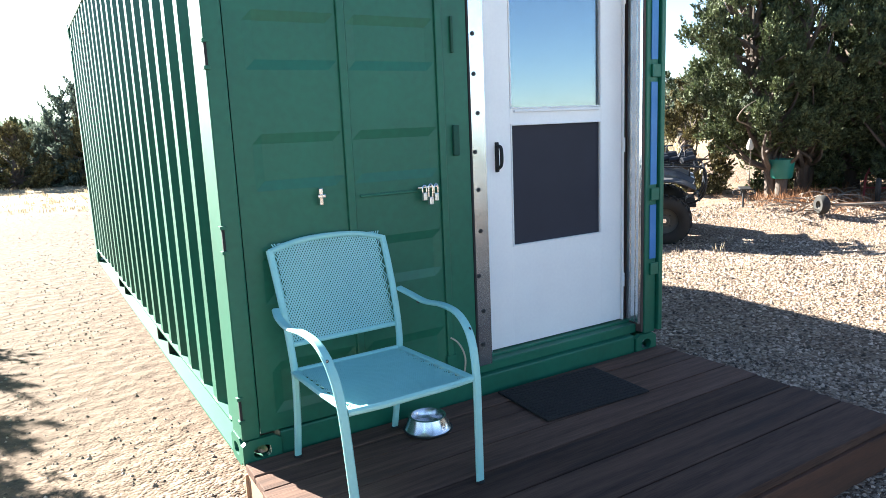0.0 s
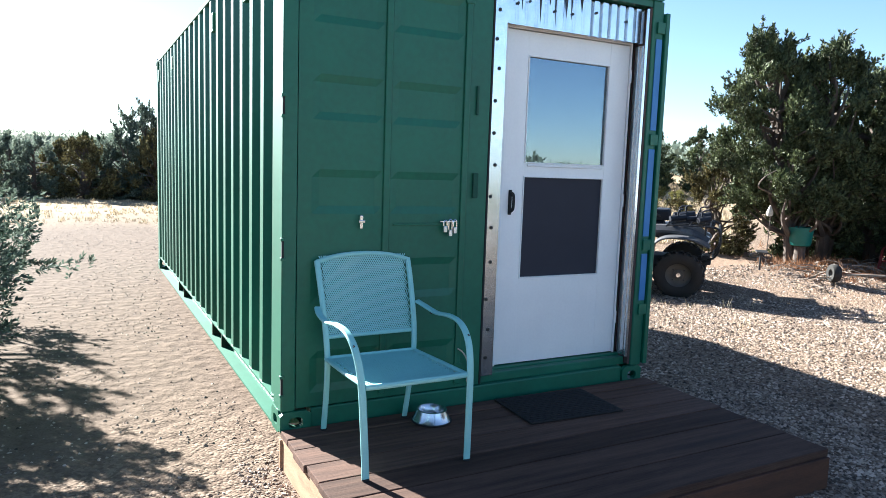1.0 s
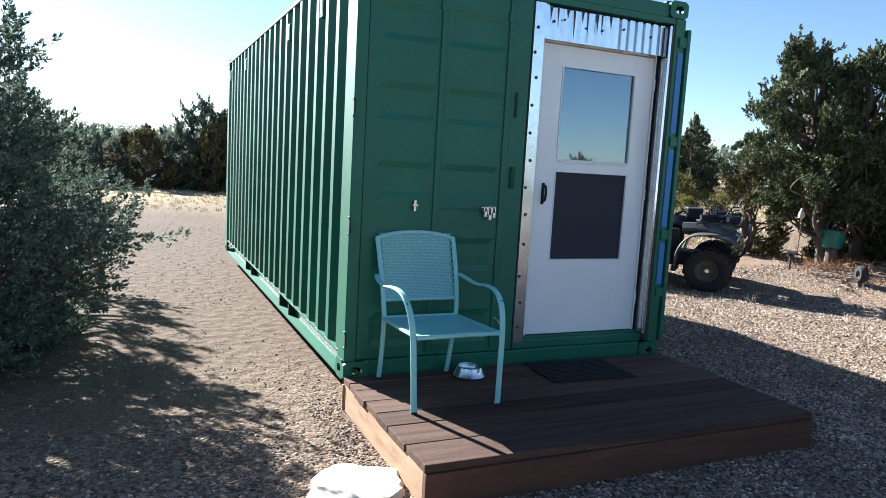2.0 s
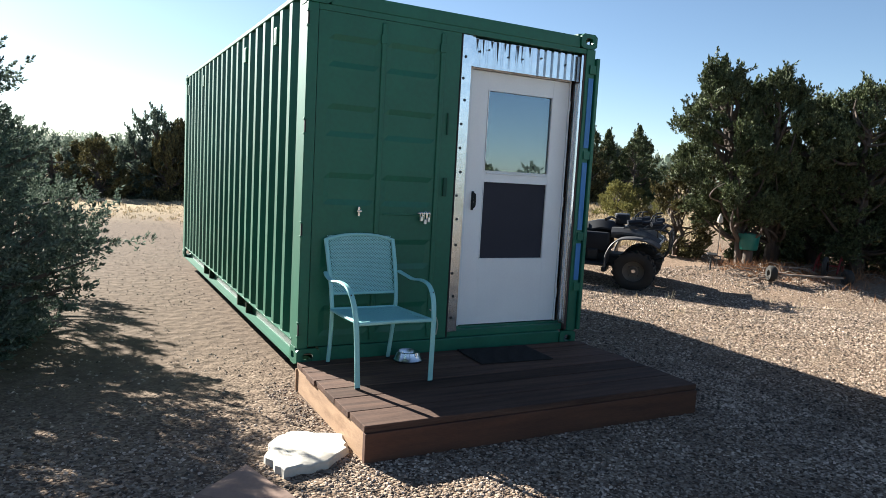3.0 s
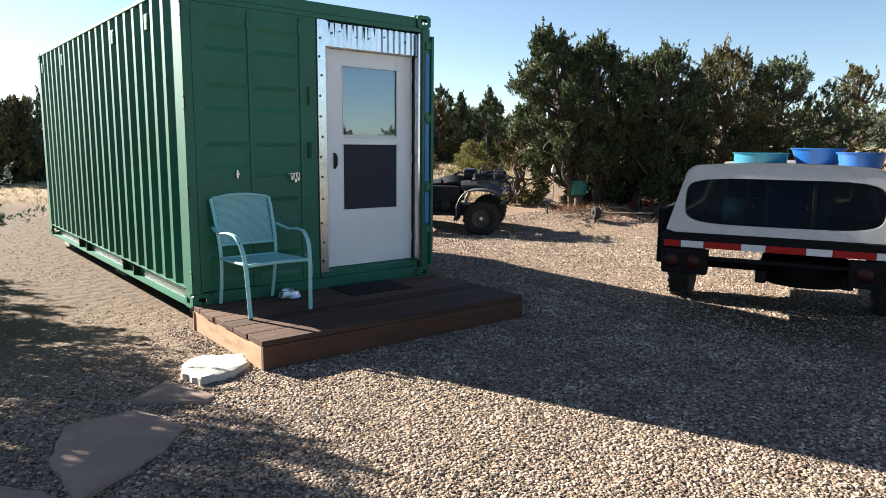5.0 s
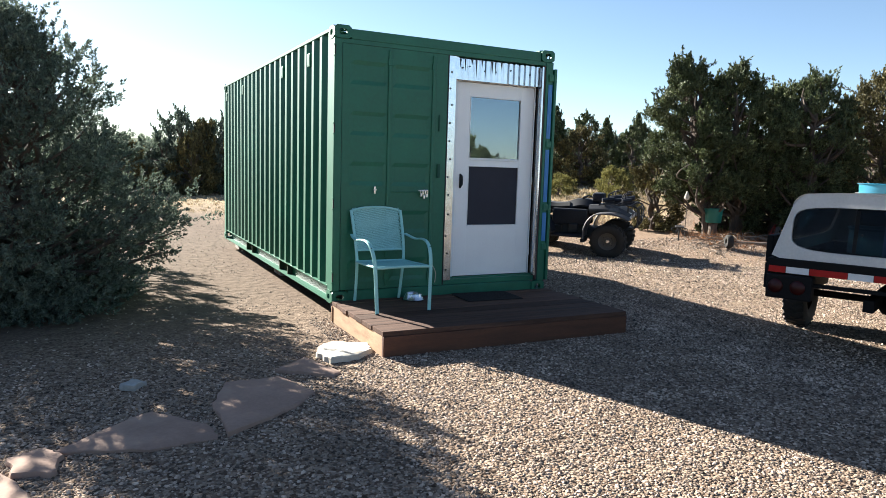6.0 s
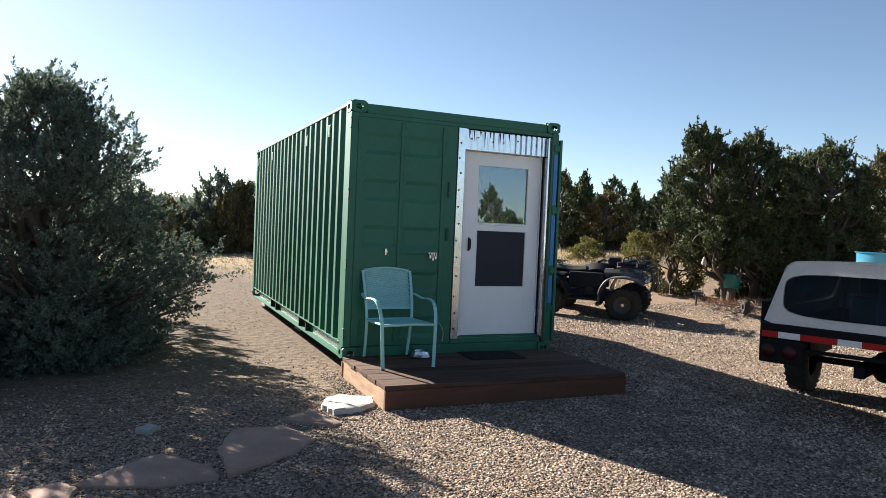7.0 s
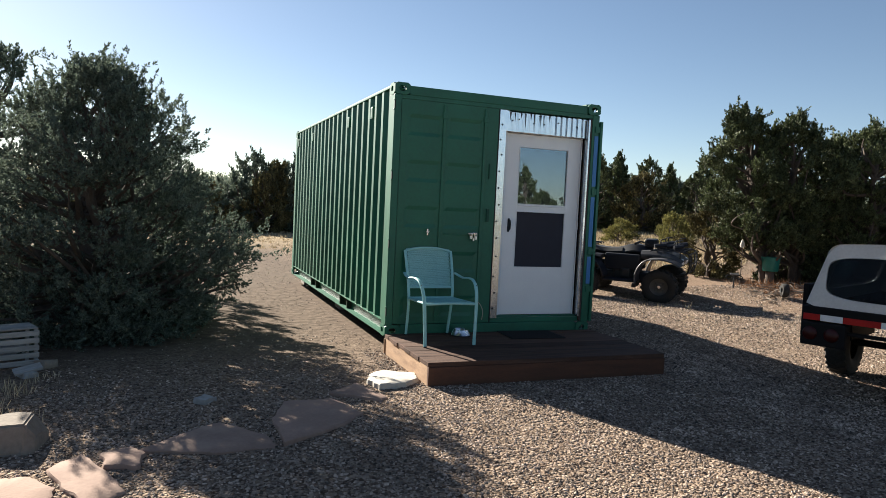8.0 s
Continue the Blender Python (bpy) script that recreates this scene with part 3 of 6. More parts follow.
for z in (0.50, 0.93, 1.61, 2.31):
    bm = B()
    box(bm, CW - 0.060, CW + 0.003, -0.008, 0.004, z - 0.035, z + 0.035, 0.003)
    part("hinge", bm, GREEN, box_unit)

WEATHERED_CORD = mat("pale_weathered_cord", (0.50, 0.46, 0.38), (0.36, 0.32, 0.26), 30, 300, 0.9)
PADLOCK = mat("padlock_brass_and_steel", (0.80, 0.80, 0.80), (0.62, 0.62, 0.60), 20, 200, 0.25, metal=0.9, bump=0.02)


def padlock(x, z, drop):
    t = thing("padlock", pose(x, -0.014, CZ + z), "small steel padlock hanging from the container door", "padlock", "padlocks on the door")
    part("body", box(B(), -0.010, 0.010, -0.009, 0.009, -drop - 0.035, -drop, 0.003), PADLOCK, t)
    pts = [(-0.010, 0, -drop), (-0.010, 0, -0.012), (-0.006, 0, -0.002), (0.0, 0, 0.002), (0.006, 0, -0.002), (0.010, 0, -0.012), (0.010, 0, -drop)]
    part("shackle", sweep(B(), smooth_line(pts, 3), round_ring(0.004, 6), (0, 1, 0)), STEEL, t, "bright steel shackle", True)


hasp = thing("hasp", pose(0.93, 0.004, CZ + 1.09), "steel hasp bar bolted across the container door", "hasp")
part("bar", box(B(), -0.060, 0.045, -0.020, 0.0, -0.004, 0.004, 0.002), STEEL, hasp)
for x, z, d in ((0.902, 1.096, 0.030), (0.934, 1.100, 0.055), (0.962, 1.098, 0.038)):
    padlock(x, z, d)

cord = link("cord", sweep(B(), smooth_line([(1.020, 0.006, 0.53), (1.045, -0.012, 0.51), (1.075, -0.016, 0.46), (1.090, -0.010, 0.40), (1.086, 0.002, 0.33)], 6), round_ring(0.0045, 6), (0, 1, 0)), WEATHERED_CORD, True)
tagged(cord, "short pale cord hanging on the container door", "cord")

# blocks that carry the container
CONCRETE = mat("grey_concrete", (0.30, 0.27, 0.24), (0.2, 0.18, 0.16), 6, 60, 0.9, bump=0.4, spread=0.1)
for x in (0.32, CW - 0.32):
    for y in (0.45, 3.0, CL - 0.16):
        blk = link("foundation_block", box(B(), -0.13, 0.13, -0.2, 0.2, -0.10, CZ - 0.002, 0.012), CONCRETE)
        blk.matrix_world = pose(x, y, 0)
        tagged(blk, "weathered concrete block under the container", "block", "blocks under the container")


# ---------- end wall with the screen door ----------
DX0, DX1, DZ0, DZ1, DY = 1.352, 2.287, 0.362, 2.374, 0.135
infill = thing("door_surround", pose(0, 0, 0), "galvanised sheet flashing round the screen door", "flashing")
screw_mat = DARK_STEEL


def flashing(x0, x1, y, z0, z1, ribs, seed, ragged=0.0):
    """Sheet metal strip; ribbed where it was cut from corrugated roofing, its top edge cut unevenly."""
    rng = random.Random(seed)
    bm = B()
    n = int((x1 - x0) / 0.0085)
    rows = []
    for i in range(n + 1):
        x = x0 + (x1 - x0) * i / n
        d = 0.0
        if ribs:
            ph = (x - x0) / 0.068 % 1.0
            d = (0.026 if x > 1.86 else 0.005) * (1 if 0.60 < ph < 0.86 else 0)
        cut = rng.uniform(-0.002, 0.002)
        rows.append((bm.verts.new((x, y + d, z0)), bm.verts.new((x, y + d, z1 - cut)), bm.verts.new((x, y + d + 0.0016, z1 - cut)), bm.verts.new((x, y + d + 0.0016, z0))))
    for a, b in zip(rows, rows[1:]):
        for k in range(4):
            bm.faces.new((a[k], b[k], b[(k + 1) % 4], a[(k + 1) % 4]))
    bm.faces.new(rows[0][::-1])
    bm.faces.new(rows[-1])
    return bm


part("head_sheet", flashing(1.31, 2.322, 0.060, DZ1 + 0.008, 2.590, True, 4), GALV, infill, "corrugated galvanised sheet cut to fit above the door")
part("head_sheet", box(B(), 1.270, 1.309, 0.046, 0.049, DZ1 + 0.008, 2.600), GALV, infill)
for i in range(9):
    # torn snips along the top, bent open
    rng = random.Random(50 + i)
    x = 1.335 + i * 0.060 + rng.uniform(-0.012, 0.012)
    h = rng.uniform(0.05, 0.19)
    bm = B()
    w = rng.uniform(0.006, 0.013)
    vs = [bm.verts.new(p) for p in ((x - w, 0.0575, 2.588), (x + w, 0.0575, 2.588), (x + rng.uniform(-0.004, 0.004), 0.0575, 2.588 - h))]
    ws = [bm.verts.new(v.co + Vector((0, 0.002, 0))) for v in vs]
    bm.faces.new(vs)
    bm.faces.new(ws[::-1])
    for k in range(3):
        bm.faces.new((vs[k], ws[k], ws[(k + 1) % 3], vs[(k + 1) % 3]))
    part("snip_gap", bm, DARK_STEEL, infill)
left_strip = B()
box(left_strip, 1.194, 1.276, 0.028, 0.032, DZ0 - 0.022, 2.600, 0.001)
box(left_strip, 1.272, 1.276, 0.032, 0.120, DZ0 - 0.022, 2.38)
part("side_sheet", left_strip, GALV, infill, "flat galvanised strip with screws")
part("side_sheet", box(B(), 2.302, 2.324, 0.016, 0.022, DZ0 - 0.01, 2.59, 0.002), GALV, infill)
# ribbed strip that lines the reveal beside the door
for y0, y1, x in ((0.024, 0.050, 2.3215), (0.0505, 0.060, 2.3255), (0.0605, 0.088, 2.3205), (0.0885, 0.097, 2.3255), (0.0975, 0.124, 2.3215)):
    part("reveal_sheet", box(B(), x, 2.3265, y0, y1, DZ0 - 0.01, 2.372, 0.001), GALV, infill)
for i, z in enumerate((0.45, 0.62, 0.80, 1.02, 1.22, 1.40, 1.58, 1.76, 1.94, 2.12, 2.28, 2.44)):
    bm = B()
    x = 1.222 + 0.012 * math.sin(i * 2.3)
    cyl(bm, (x, 0.029, z), (x, 0.020, z), 0.008, 6)
    cyl(bm, (x, 0.0285, z), (x, 0.0255, z), 0.011, 10)
    part("screw", bm, screw_mat, infill)
for i, x in enumerate((1.36, 1.44, 1.62, 1.75, 1.93, 2.17)):
    bm = B()
    z = 2.50 + 0.02 * math.sin(i * 1.9)
    cyl(bm, (x, 0.061, z), (x, 0.050, z), 0.008, 6)
    part("screw", bm, screw_mat, infill)
jamb = thing("door_jamb", pose(0, 0, 0), "brown wooden jamb beside the screen door", "jamb")
part("post", box(B(), 2.327, 2.343, 0.014, 0.150, 0.30, 2.60, 0.002), WOOD_BROWN, jamb)
part("sill_plate", box(B(), 1.20, 2.342, 0.105, 0.20, 0.295, DZ0 - 0.006, 0.004), GREEN, jamb, "green painted sill under the door")
part("kick_board", box(B(), 1.192, 2.323, 0.050, 0.104, 0.292, DZ0 - 0.018, 0.004), GREEN, jamb, "green painted board under the door")
# added sheet, its near-black colour standing in for the unlit interior
part("backing", box(B(), 1.20, 2.38, 0.215, 0.24, 0.295, 2.61), DIM_BACKING, jamb, "near-black sheet standing in for the dim interior")

GLASS = glass("blue_reflection_glass", (0.85, 0.9, 0.9), 0.0, 2.1)
# tints the mirrored sky bluer than it would reflect by itself
GLASS.node_tree.nodes["Principled BSDF"].inputs["Specular Tint"].default_value = (0.70, 0.84, 1.0, 1)
storm = thing("screen_door", pose(DX0, DY, DZ0), "white metal screen door, shut, with glass above and dark mesh below", "door", kind="structure")
dw, dh = DX1 - DX0, DZ1 - DZ0
gx0, gx1, g0, g1, s0, s1 = 0.153, 0.776, 1.236, 1.874, 0.532, 1.161
lf = B()
box(lf, 0.0, gx0, 0, 0.034, 0, dh, 0.004)
box(lf, gx1, dw, 0, 0.034, 0, dh, 0.004)
box(lf, gx0 - 0.001, gx1 + 0.001, 0.001, 0.033, g1, dh - 0.001)
box(lf, gx0 - 0.001, gx1 + 0.001, 0.001, 0.033, s1, g0)
box(lf, gx0 - 0.001, gx1 + 0.001, 0.001, 0.033, 0.001, s0)
part("leaf", lf, WHITE_DOOR, storm)
for z0, z1 in ((g0, g1), (s0, s1)):
    bead = B()
    for a in ((gx0, gx0 + 0.007, z0, z1), (gx1 - 0.007, gx1, z0, z1), (gx0 + 0.007, gx1 - 0.007, z0, z0 + 0.008), (gx0 + 0.007, gx1 - 0.007, z1 - 0.008, z1)):
        box(bead, a[0], a[1], -0.005, 0.012, a[2], a[3], 0.002)
    part("bead", bead, WHITE_GLOSS, storm)
pane = part("pane", box(B(), gx0 + 0.004, gx1 - 0.004, 0.014, 0.018, g0 + 0.004, g1 - 0.004), GLASS, storm, "clear glass reflecting the sky")
pane.visible_shadow = False
part("screen", box(B(), gx0 + 0.004, gx1 - 0.004, 0.013, 0.016, s0 + 0.004, s1 - 0.004), SCREEN, storm, "dark fine mesh")
part("drip_rail", box(B(), gx0 + 0.02, gx1 - 0.02, -0.010, -0.001, g0 - 0.018, g0 - 0.004, 0.003), WHITE_GLOSS, storm)
handle = B()
box(handle, 0.050, 0.074, -0.008, 0.0, 0.925, 1.075, 0.004)
sweep(handle, smooth_line([(0.062, -0.006, 1.060), (0.062, -0.036, 1.050), (0.062, -0.044, 1.01), (0.062, -0.038, 0.96), (0.062, -0.006, 0.94)], 5), flat_ring(0.018, 0.010), (1, 0, 0))
part("handle", handle, BLACK_RUBBER, storm, "black pull handle", True)
frame_bm = B()
box(frame_bm, -0.030, -0.004, -0.012, 0.05, -0.004, dh + 0.028, 0.003)
box(frame_bm, dw + 0.003, dw + 0.012, -0.012, 0.05, -0.004, dh + 0.028, 0.003)
box(frame_bm, -0.003, dw + 0.002, -0.012, 0.05, dh + 0.005, dh + 0.028, 0.003)
part("door_frame", frame_bm, WHITE_GLOSS, storm)
seal = B()
box(seal, -0.039, -0.031, -0.013, 0.04, -0.004, dh + 0.034)
box(seal, -0.031, dw + 0.010, -0.013, 0.04, dh + 0.0285, dh + 0.0335)
part("weather_seal", seal, BLACK_RUBBER, storm, "black weather seal round the frame")
for z in (0.24, 1.02, 1.82):
    bm = B()
    cyl(bm, (dw + 0.004, -0.016, z - 0.04), (dw + 0.004, -0.016, z + 0.04), 0.007, 10)
    part("hinge", bm, WHITE_GLOSS, storm)


# ---------- deck ----------
deck = thing("deck", pose(0, 0, 0), "low wooden deck of dark weathered planks with a cedar rim", "deck", kind="structure")
DECK_TOP, DECK_X0, DECK_X1, DECK_Y0 = 0.200, 0.008, 2.465, -1.318
plank_ends = [-0.004]
for w in (0.130, 0.130, 0.187, 0.187, 0.187, 0.241, 0.241):
    plank_ends.append(plank_ends[-1] - w)
for i, (a, b) in enumerate(zip(plank_ends, plank_ends[1:])):
    rng = random.Random(200 + i)
    bm = box(B(), DECK_X0 - rng.uniform(0.004, 0.020), DECK_X1 + rng.uniform(0.0, 0.016), b + 0.004, a - 0.004, DECK_TOP - 0.038, DECK_TOP + rng.uniform(-0.003, 0.002), 0.004)
    part("plank", bm, WOOD_DECK, deck)
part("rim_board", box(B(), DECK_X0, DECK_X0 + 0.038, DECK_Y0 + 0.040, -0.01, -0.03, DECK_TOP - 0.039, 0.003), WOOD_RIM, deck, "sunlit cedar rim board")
# front board: its shaded side is painted in with the darker wood
part("rim_board", box(B(), DECK_X0 - 0.004, DECK_X1, DECK_Y0, DECK_Y0 + 0.038, -0.03, DECK_TOP - 0.039, 0.003), WOOD_RED_SHADED, deck, "red-brown stained front board, darkened for its shade")
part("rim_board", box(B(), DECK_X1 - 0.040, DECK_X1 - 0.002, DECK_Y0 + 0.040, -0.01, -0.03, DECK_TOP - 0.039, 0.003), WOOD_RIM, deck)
part("corner_cleat", box(B(), DECK_X0 - 0.012, DECK_X0 + 0.024, -0.018, 0.0, -0.02, DECK_TOP - 0.045, 0.003), WOOD_RIM, deck)
for i in range(4):
    part("joist", box(B(), 0.45 + 0.5 * i, 0.49 + 0.5 * i, DECK_Y0 + 0.042, -0.02, 0.0, DECK_TOP - 0.040), WOOD_RIM, deck)

dm = thing("door_mat", pose(1.56, -0.25, DECK_TOP + 0.002, 0, 0, -3), "black ribbed rubber door mat on the deck", "door mat")
part("base", box(B(), -0.31, 0.31, -0.205, 0.205, 0, 0.010, 0.003), MAT_BLACK, dm)
for i in range(15):
    part("rib", box(B(), -0.295, 0.295, -0.188 + i * 0.0262, -0.176 + i * 0.0262, 0.0095, 0.013, 0.001), MAT_BLACK, dm)

# ---------- dog bowl ----------
bowl = thing("dog_bowl", pose(0.775, -0.170, DECK_TOP + 0.002), "stainless steel dog bowl with a flared foot", "bowl")
part("basin", lathe(B(), [(0.078, 0.060), (0.082, 0.064), (0.074, 0.066), (0.066, 0.058), (0.060, 0.025), (0.0005, 0.020)], 40), STEEL, bowl, "", True)
part("skirt", lathe(B(), [(0.082, 0.0635), (0.088, 0.045), (0.100, 0.012), (0.106, 0.006)], 40), STEEL, bowl, "", True)
part("rubber_ring", lathe(B(), [(0.108, 0.0), (0.111, 0.004), (0.107, 0.009), (0.100, 0.007), (0.098, 0.0)], 40), BLACK_RUBBER, bowl, "black rubber foot ring", True)


# ---------- patio chair ----------
def mesh_panel(o, u, v, w, h, pitch, wire, sag=0.0, normal=(0, 1, 0)):
    """Expanded metal: two sets of slanting wires within a panel w by h."""
    bm = B()
    o, u, v, nn = Vector(o), Vector(u), Vector(v), Vector(normal)
    slope = 0.62

    def at(a, b):
        bow = sag * (1 - (2 * a / w - 1) ** 2) * (1 - (2 * b / h - 1) ** 4)
        return o + u * a + v * b + nn * bow
    for sgn in (1, -1):
        c = -h / slope
        while c < w + h / slope:
            # the line a = c + sgn * t * slope, b = t
            pts = []
            steps = 10
            for k in range(steps + 1):
                b = h * k / steps
                a = c + sgn * b * slope if sgn > 0 else c + (h / 1) * slope - b * slope
                pts.append((a, b))
            run = []
            for a, b in pts:
                if -1e-6 <= a <= w + 1e-6:
                    run.append(at(a, b))
            if len(run) >= 2:
                sweep(bm, run, [(wire, wire * 0.5), (-wire, wire * 0.5), (-wire, -wire * 0.5), (wire, -wire * 0.5)], nn.cross(v))
            c += pitch
    return bm


chair = thing("patio_chair", pose(0.436, -0.352, DECK_TOP + 0.003, 0, 0, 1.0), "teal metal patio chair with mesh seat and back on the deck", "chair")
tube = flat_ring(0.028, 0.020, 0.3)
for s in (-1, 1):
    x = 0.246 * s
    arm = [(x * 1.03, -0.345, 0.004), (x * 1.06, -0.335, 0.20), (x * 1.10, -0.318, 0.42), (x * 1.14, -0.275, 0.545), (x * 1.17, -0.19, 0.612), (x * 1.19, -0.07, 0.625),
           (x * 1.20, 0.07, 0.612), (x * 1.18, 0.18, 0.624), (x * 1.12, 0.255, 0.640)]
    part("arm_and_front_leg", sweep(B(), smooth_line(arm, 6), flat_ring(0.034, 0.016, 0.35), (1, 0, 0)), TEAL, chair, "", True)
    rear = [(x * 0.93, 0.276, 0.004), (x * 0.94, 0.238, 0.18), (x * 0.96, 0.210, 0.36), (x * 0.98, 0.212, 0.46), (x * 1.00, 0.243, 0.60), (x * 1.02, 0.300, 0.76), (x * 1.03, 0.345, 0.862)]
    part("back_upright", sweep(B(), smooth_line(rear, 5), tube, (1, 0, 0)), TEAL, chair, "", True)
    for y, k in ((-0.345, 1.03), (0.276, 0.93)):
        part("foot_cap", cyl(B(), (x * k, y, 0.0), (x * k, y, 0.008), 0.017, 12), BLACK_RUBBER, chair, "black plastic foot cap")
    part("seat_side_rail", sweep(B(), smooth_line([(x, -0.318, 0.405), (x, -0.05, 0.395), (x * 0.97, 0.212, 0.388)], 4), tube, (1, 0, 0)), TEAL, chair, "", True)
    for z, y in ((0.575, -0.262), (0.602, 0.12)):
        part("rivet", cyl(B(), (x * 1.16, y, z - 0.004), (x * 1.18, y, z), 0.006, 8), DARK_STEEL, chair)
front = [(-0.25, -0.318, 0.402), (-0.12, -0.346, 0.410), (0.0, -0.354, 0.414), (0.12, -0.346, 0.410), (0.25, -0.318, 0.402)]
part("seat_front_rail", sweep(B(), smooth_line(front, 5), flat_ring(0.024, 0.026, 0.3), (0, 0, 1)), TEAL, chair, "", True)
part("seat_back_rail", cyl(B(), (-0.238, 0.210, 0.392), (0.238, 0.210, 0.392), 0.011, 10), TEAL, chair)
top = [(-0.254, 0.345, 0.856), (-0.14, 0.352, 0.884), (0.0, 0.354, 0.893), (0.14, 0.352, 0.884), (0.254, 0.345, 0.856)]
part("back_top_rail", sweep(B(), smooth_line(top, 5), flat_ring(0.022, 0.026, 0.3), (0, 0, 1)), TEAL, chair, "", True)
part("back_bottom_rail", cyl(B(), (-0.246, 0.226, 0.496), (0.246, 0.226, 0.496), 0.011, 10), TEAL, chair)
up = Vector((0, 0.125, 0.385)).normalized()
part("back_mesh", mesh_panel((-0.243, 0.228, 0.500), (1, 0, 0), up, 0.486, 0.405, 0.0115, 0.0023, 0.012, (0, 0.93, -0.35)), TEAL, chair, "diamond mesh panel")
part("seat_mesh", mesh_panel((-0.235, -0.335, 0.404), (1, 0, 0), Vector((0, 0.53, -0.012)).normalized(), 0.47, 0.530, 0.0095, 0.0028, -0.012, (0, 0, 1)), TEAL, chair, "diamond mesh seat")


# ---------- trees and shrubs ----------
LEAF_DARK = mat("juniper_foliage", (0.120, 0.140, 0.062), (0.040, 0.052, 0.025), 1.6, 9, 0.6, bump=0, island=0.7, translucent=0.14, spec=0.3)
LEAF_BLUE = mat("pinyon_foliage", (0.155, 0.185, 0.140), (0.080, 0.105, 0.082), 1.6, 9, 0.7, bump=0, island=0.5, translucent=0.28, spec=0.3)
LEAF_OLIVE = mat("olive_juniper_foliage", (0.165, 0.140, 0.058), (0.065, 0.058, 0.026), 1.0, 9, 0.7, bump=0, island=0.7, translucent=0.12, spec=0.3)
LEAF_YELLOW = mat("rabbitbrush_foliage", (0.22, 0.20, 0.065), (0.12, 0.115, 0.04), 2.0, 12, 0.75, bump=0, island=0.4, translucent=0.25, spec=0.2)
BARK = mat("shaggy_bark", (0.115, 0.088, 0.070), (0.060, 0.046, 0.038), 7, 50, 0.9, bump=0.8, stretch=(3, 3, 0.6))
STRAW = mat("dry_straw_grass", (0.54, 0.44, 0.30), (0.38, 0.30, 0.19), 2, 20, 0.85, bump=0, island=0.4, translucent=0.12, spec=0.2)
RUST_WEED = mat("dry_russet_weed", (0.27, 0.135, 0.07), (0.16, 0.085, 0.045), 2, 20, 0.85, bump=0, island=0.4, translucent=0.15, spec=0.2)
DEADWOOD = mat("grey_dead_branch", (0.25, 0.205, 0.165), (0.14, 0.112, 0.09), 6, 60, 0.9, bump=0.4, stretch=(1, 1, 0.4))


def blades(p, d, length, width, rng):
    """One narrow blade at each place p along d, turned by chance about its own line."""
    n = len(p)
    s = np.cross(d, rng.normal(size=(n, 3)))
    s /= np.linalg.norm(s, axis=1, keepdims=True) + 1e-9
    length, width = length[:, None], width[:, None]
    v = np.stack([p, p + d * length * 0.5 + s * width, p + d * length, p + d * length * 0.5 - s * width], 1).reshape(-1, 3)
    return v, np.arange(4 * n).reshape(-1, 4)


def crown_tips(height, radius, low, lobes, tips, seed, taper=0.5, lean=(0, 0), power=0.5, foot=0.8, size=1.0, edge=0.55, stray=0.12):
    """Ends of the shoots and the ways they grow: lobes inside an uneven outline, shoots all over each lobe."""
    rng = np.random.default_rng(seed)
    cs, rs = [], []
    for k in range(lobes):
        f = low + (1 - low) * (k + rng.random()) / lobes
        reach = radius * (np.clip((1 - f) / (1 - taper), 0, 1) ** power if f > taper else foot + (1 - foot) * f / taper)
        r = size * radius * rng.uniform(0.24, 0.42) * (0.55 + 0.45 * (1 - f))
        a = k * 2.4 + rng.uniform(-0.6, 0.6)
        q = max(reach - r * 0.8, 0.0) * rng.uniform(edge, 1.0)
        cs.append((math.cos(a) * q + lean[0] * f, math.sin(a) * q + lean[1] * f, f * height - r * 0.7))
        rs.append(r)
    cs, rs = np.array(cs), np.array(rs)
    pick = rng.choice(lobes, tips, p=rs ** 2 / (rs ** 2).sum())
    way = rng.normal(size=(tips, 3))
    way /= np.linalg.norm(way, axis=1, keepdims=True)
    way[:, 2] = np.abs(way[:, 2]) * np.where(rng.random(tips) < 0.78, 1, -0.8)
    tip = cs[pick] + way * rs[pick][:, None] * (rng.uniform(0.50, 1.05, tips) + 0.40 * rng.random(tips) * (rng.random(tips) < stray))[:, None]
    tip[:, 2] = np.maximum(tip[:, 2], 0.06)
    mid = np.array([0.5 * lean[0], 0.5 * lean[1], height * 0.35])
    out = tip - mid
    out /= np.linalg.norm(out, axis=1, keepdims=True) + 1e-9
    out = 0.55 * out + 0.45 * way
    return tip, out, rng


def sprigs(tip, out, rng, count, reach, up):
    """Twigs that stand out beyond the crown, each a short row of shoots."""
    mid = tip.mean(0)
    far = np.linalg.norm(tip - mid, axis=1)
    outer = np.flatnonzero(far > np.quantile(far, 0.55))
    pick = rng.choice(outer, count)
    d = out[pick] * (1 - up) + np.array([0, 0, up]) + rng.normal(size=(count, 3)) * 0.25
    d /= np.linalg.norm(d, axis=1, keepdims=True) + 1e-9
    span = reach * rng.uniform(0.35, 1.0, count) ** 1.3
    rows = [tip[pick] + d * (span * f)[:, None] + rng.normal(size=(count, 3)) * 0.018 for f in (0.2, 0.4, 0.6, 0.8, 1.0)]
    ways = [d + rng.normal(size=(count, 3)) * (0.7 - 0.5 * f) for f in (0.2, 0.4, 0.6, 0.8, 1.0)]
    return np.concatenate([tip] + rows), np.concatenate([out] + ways)


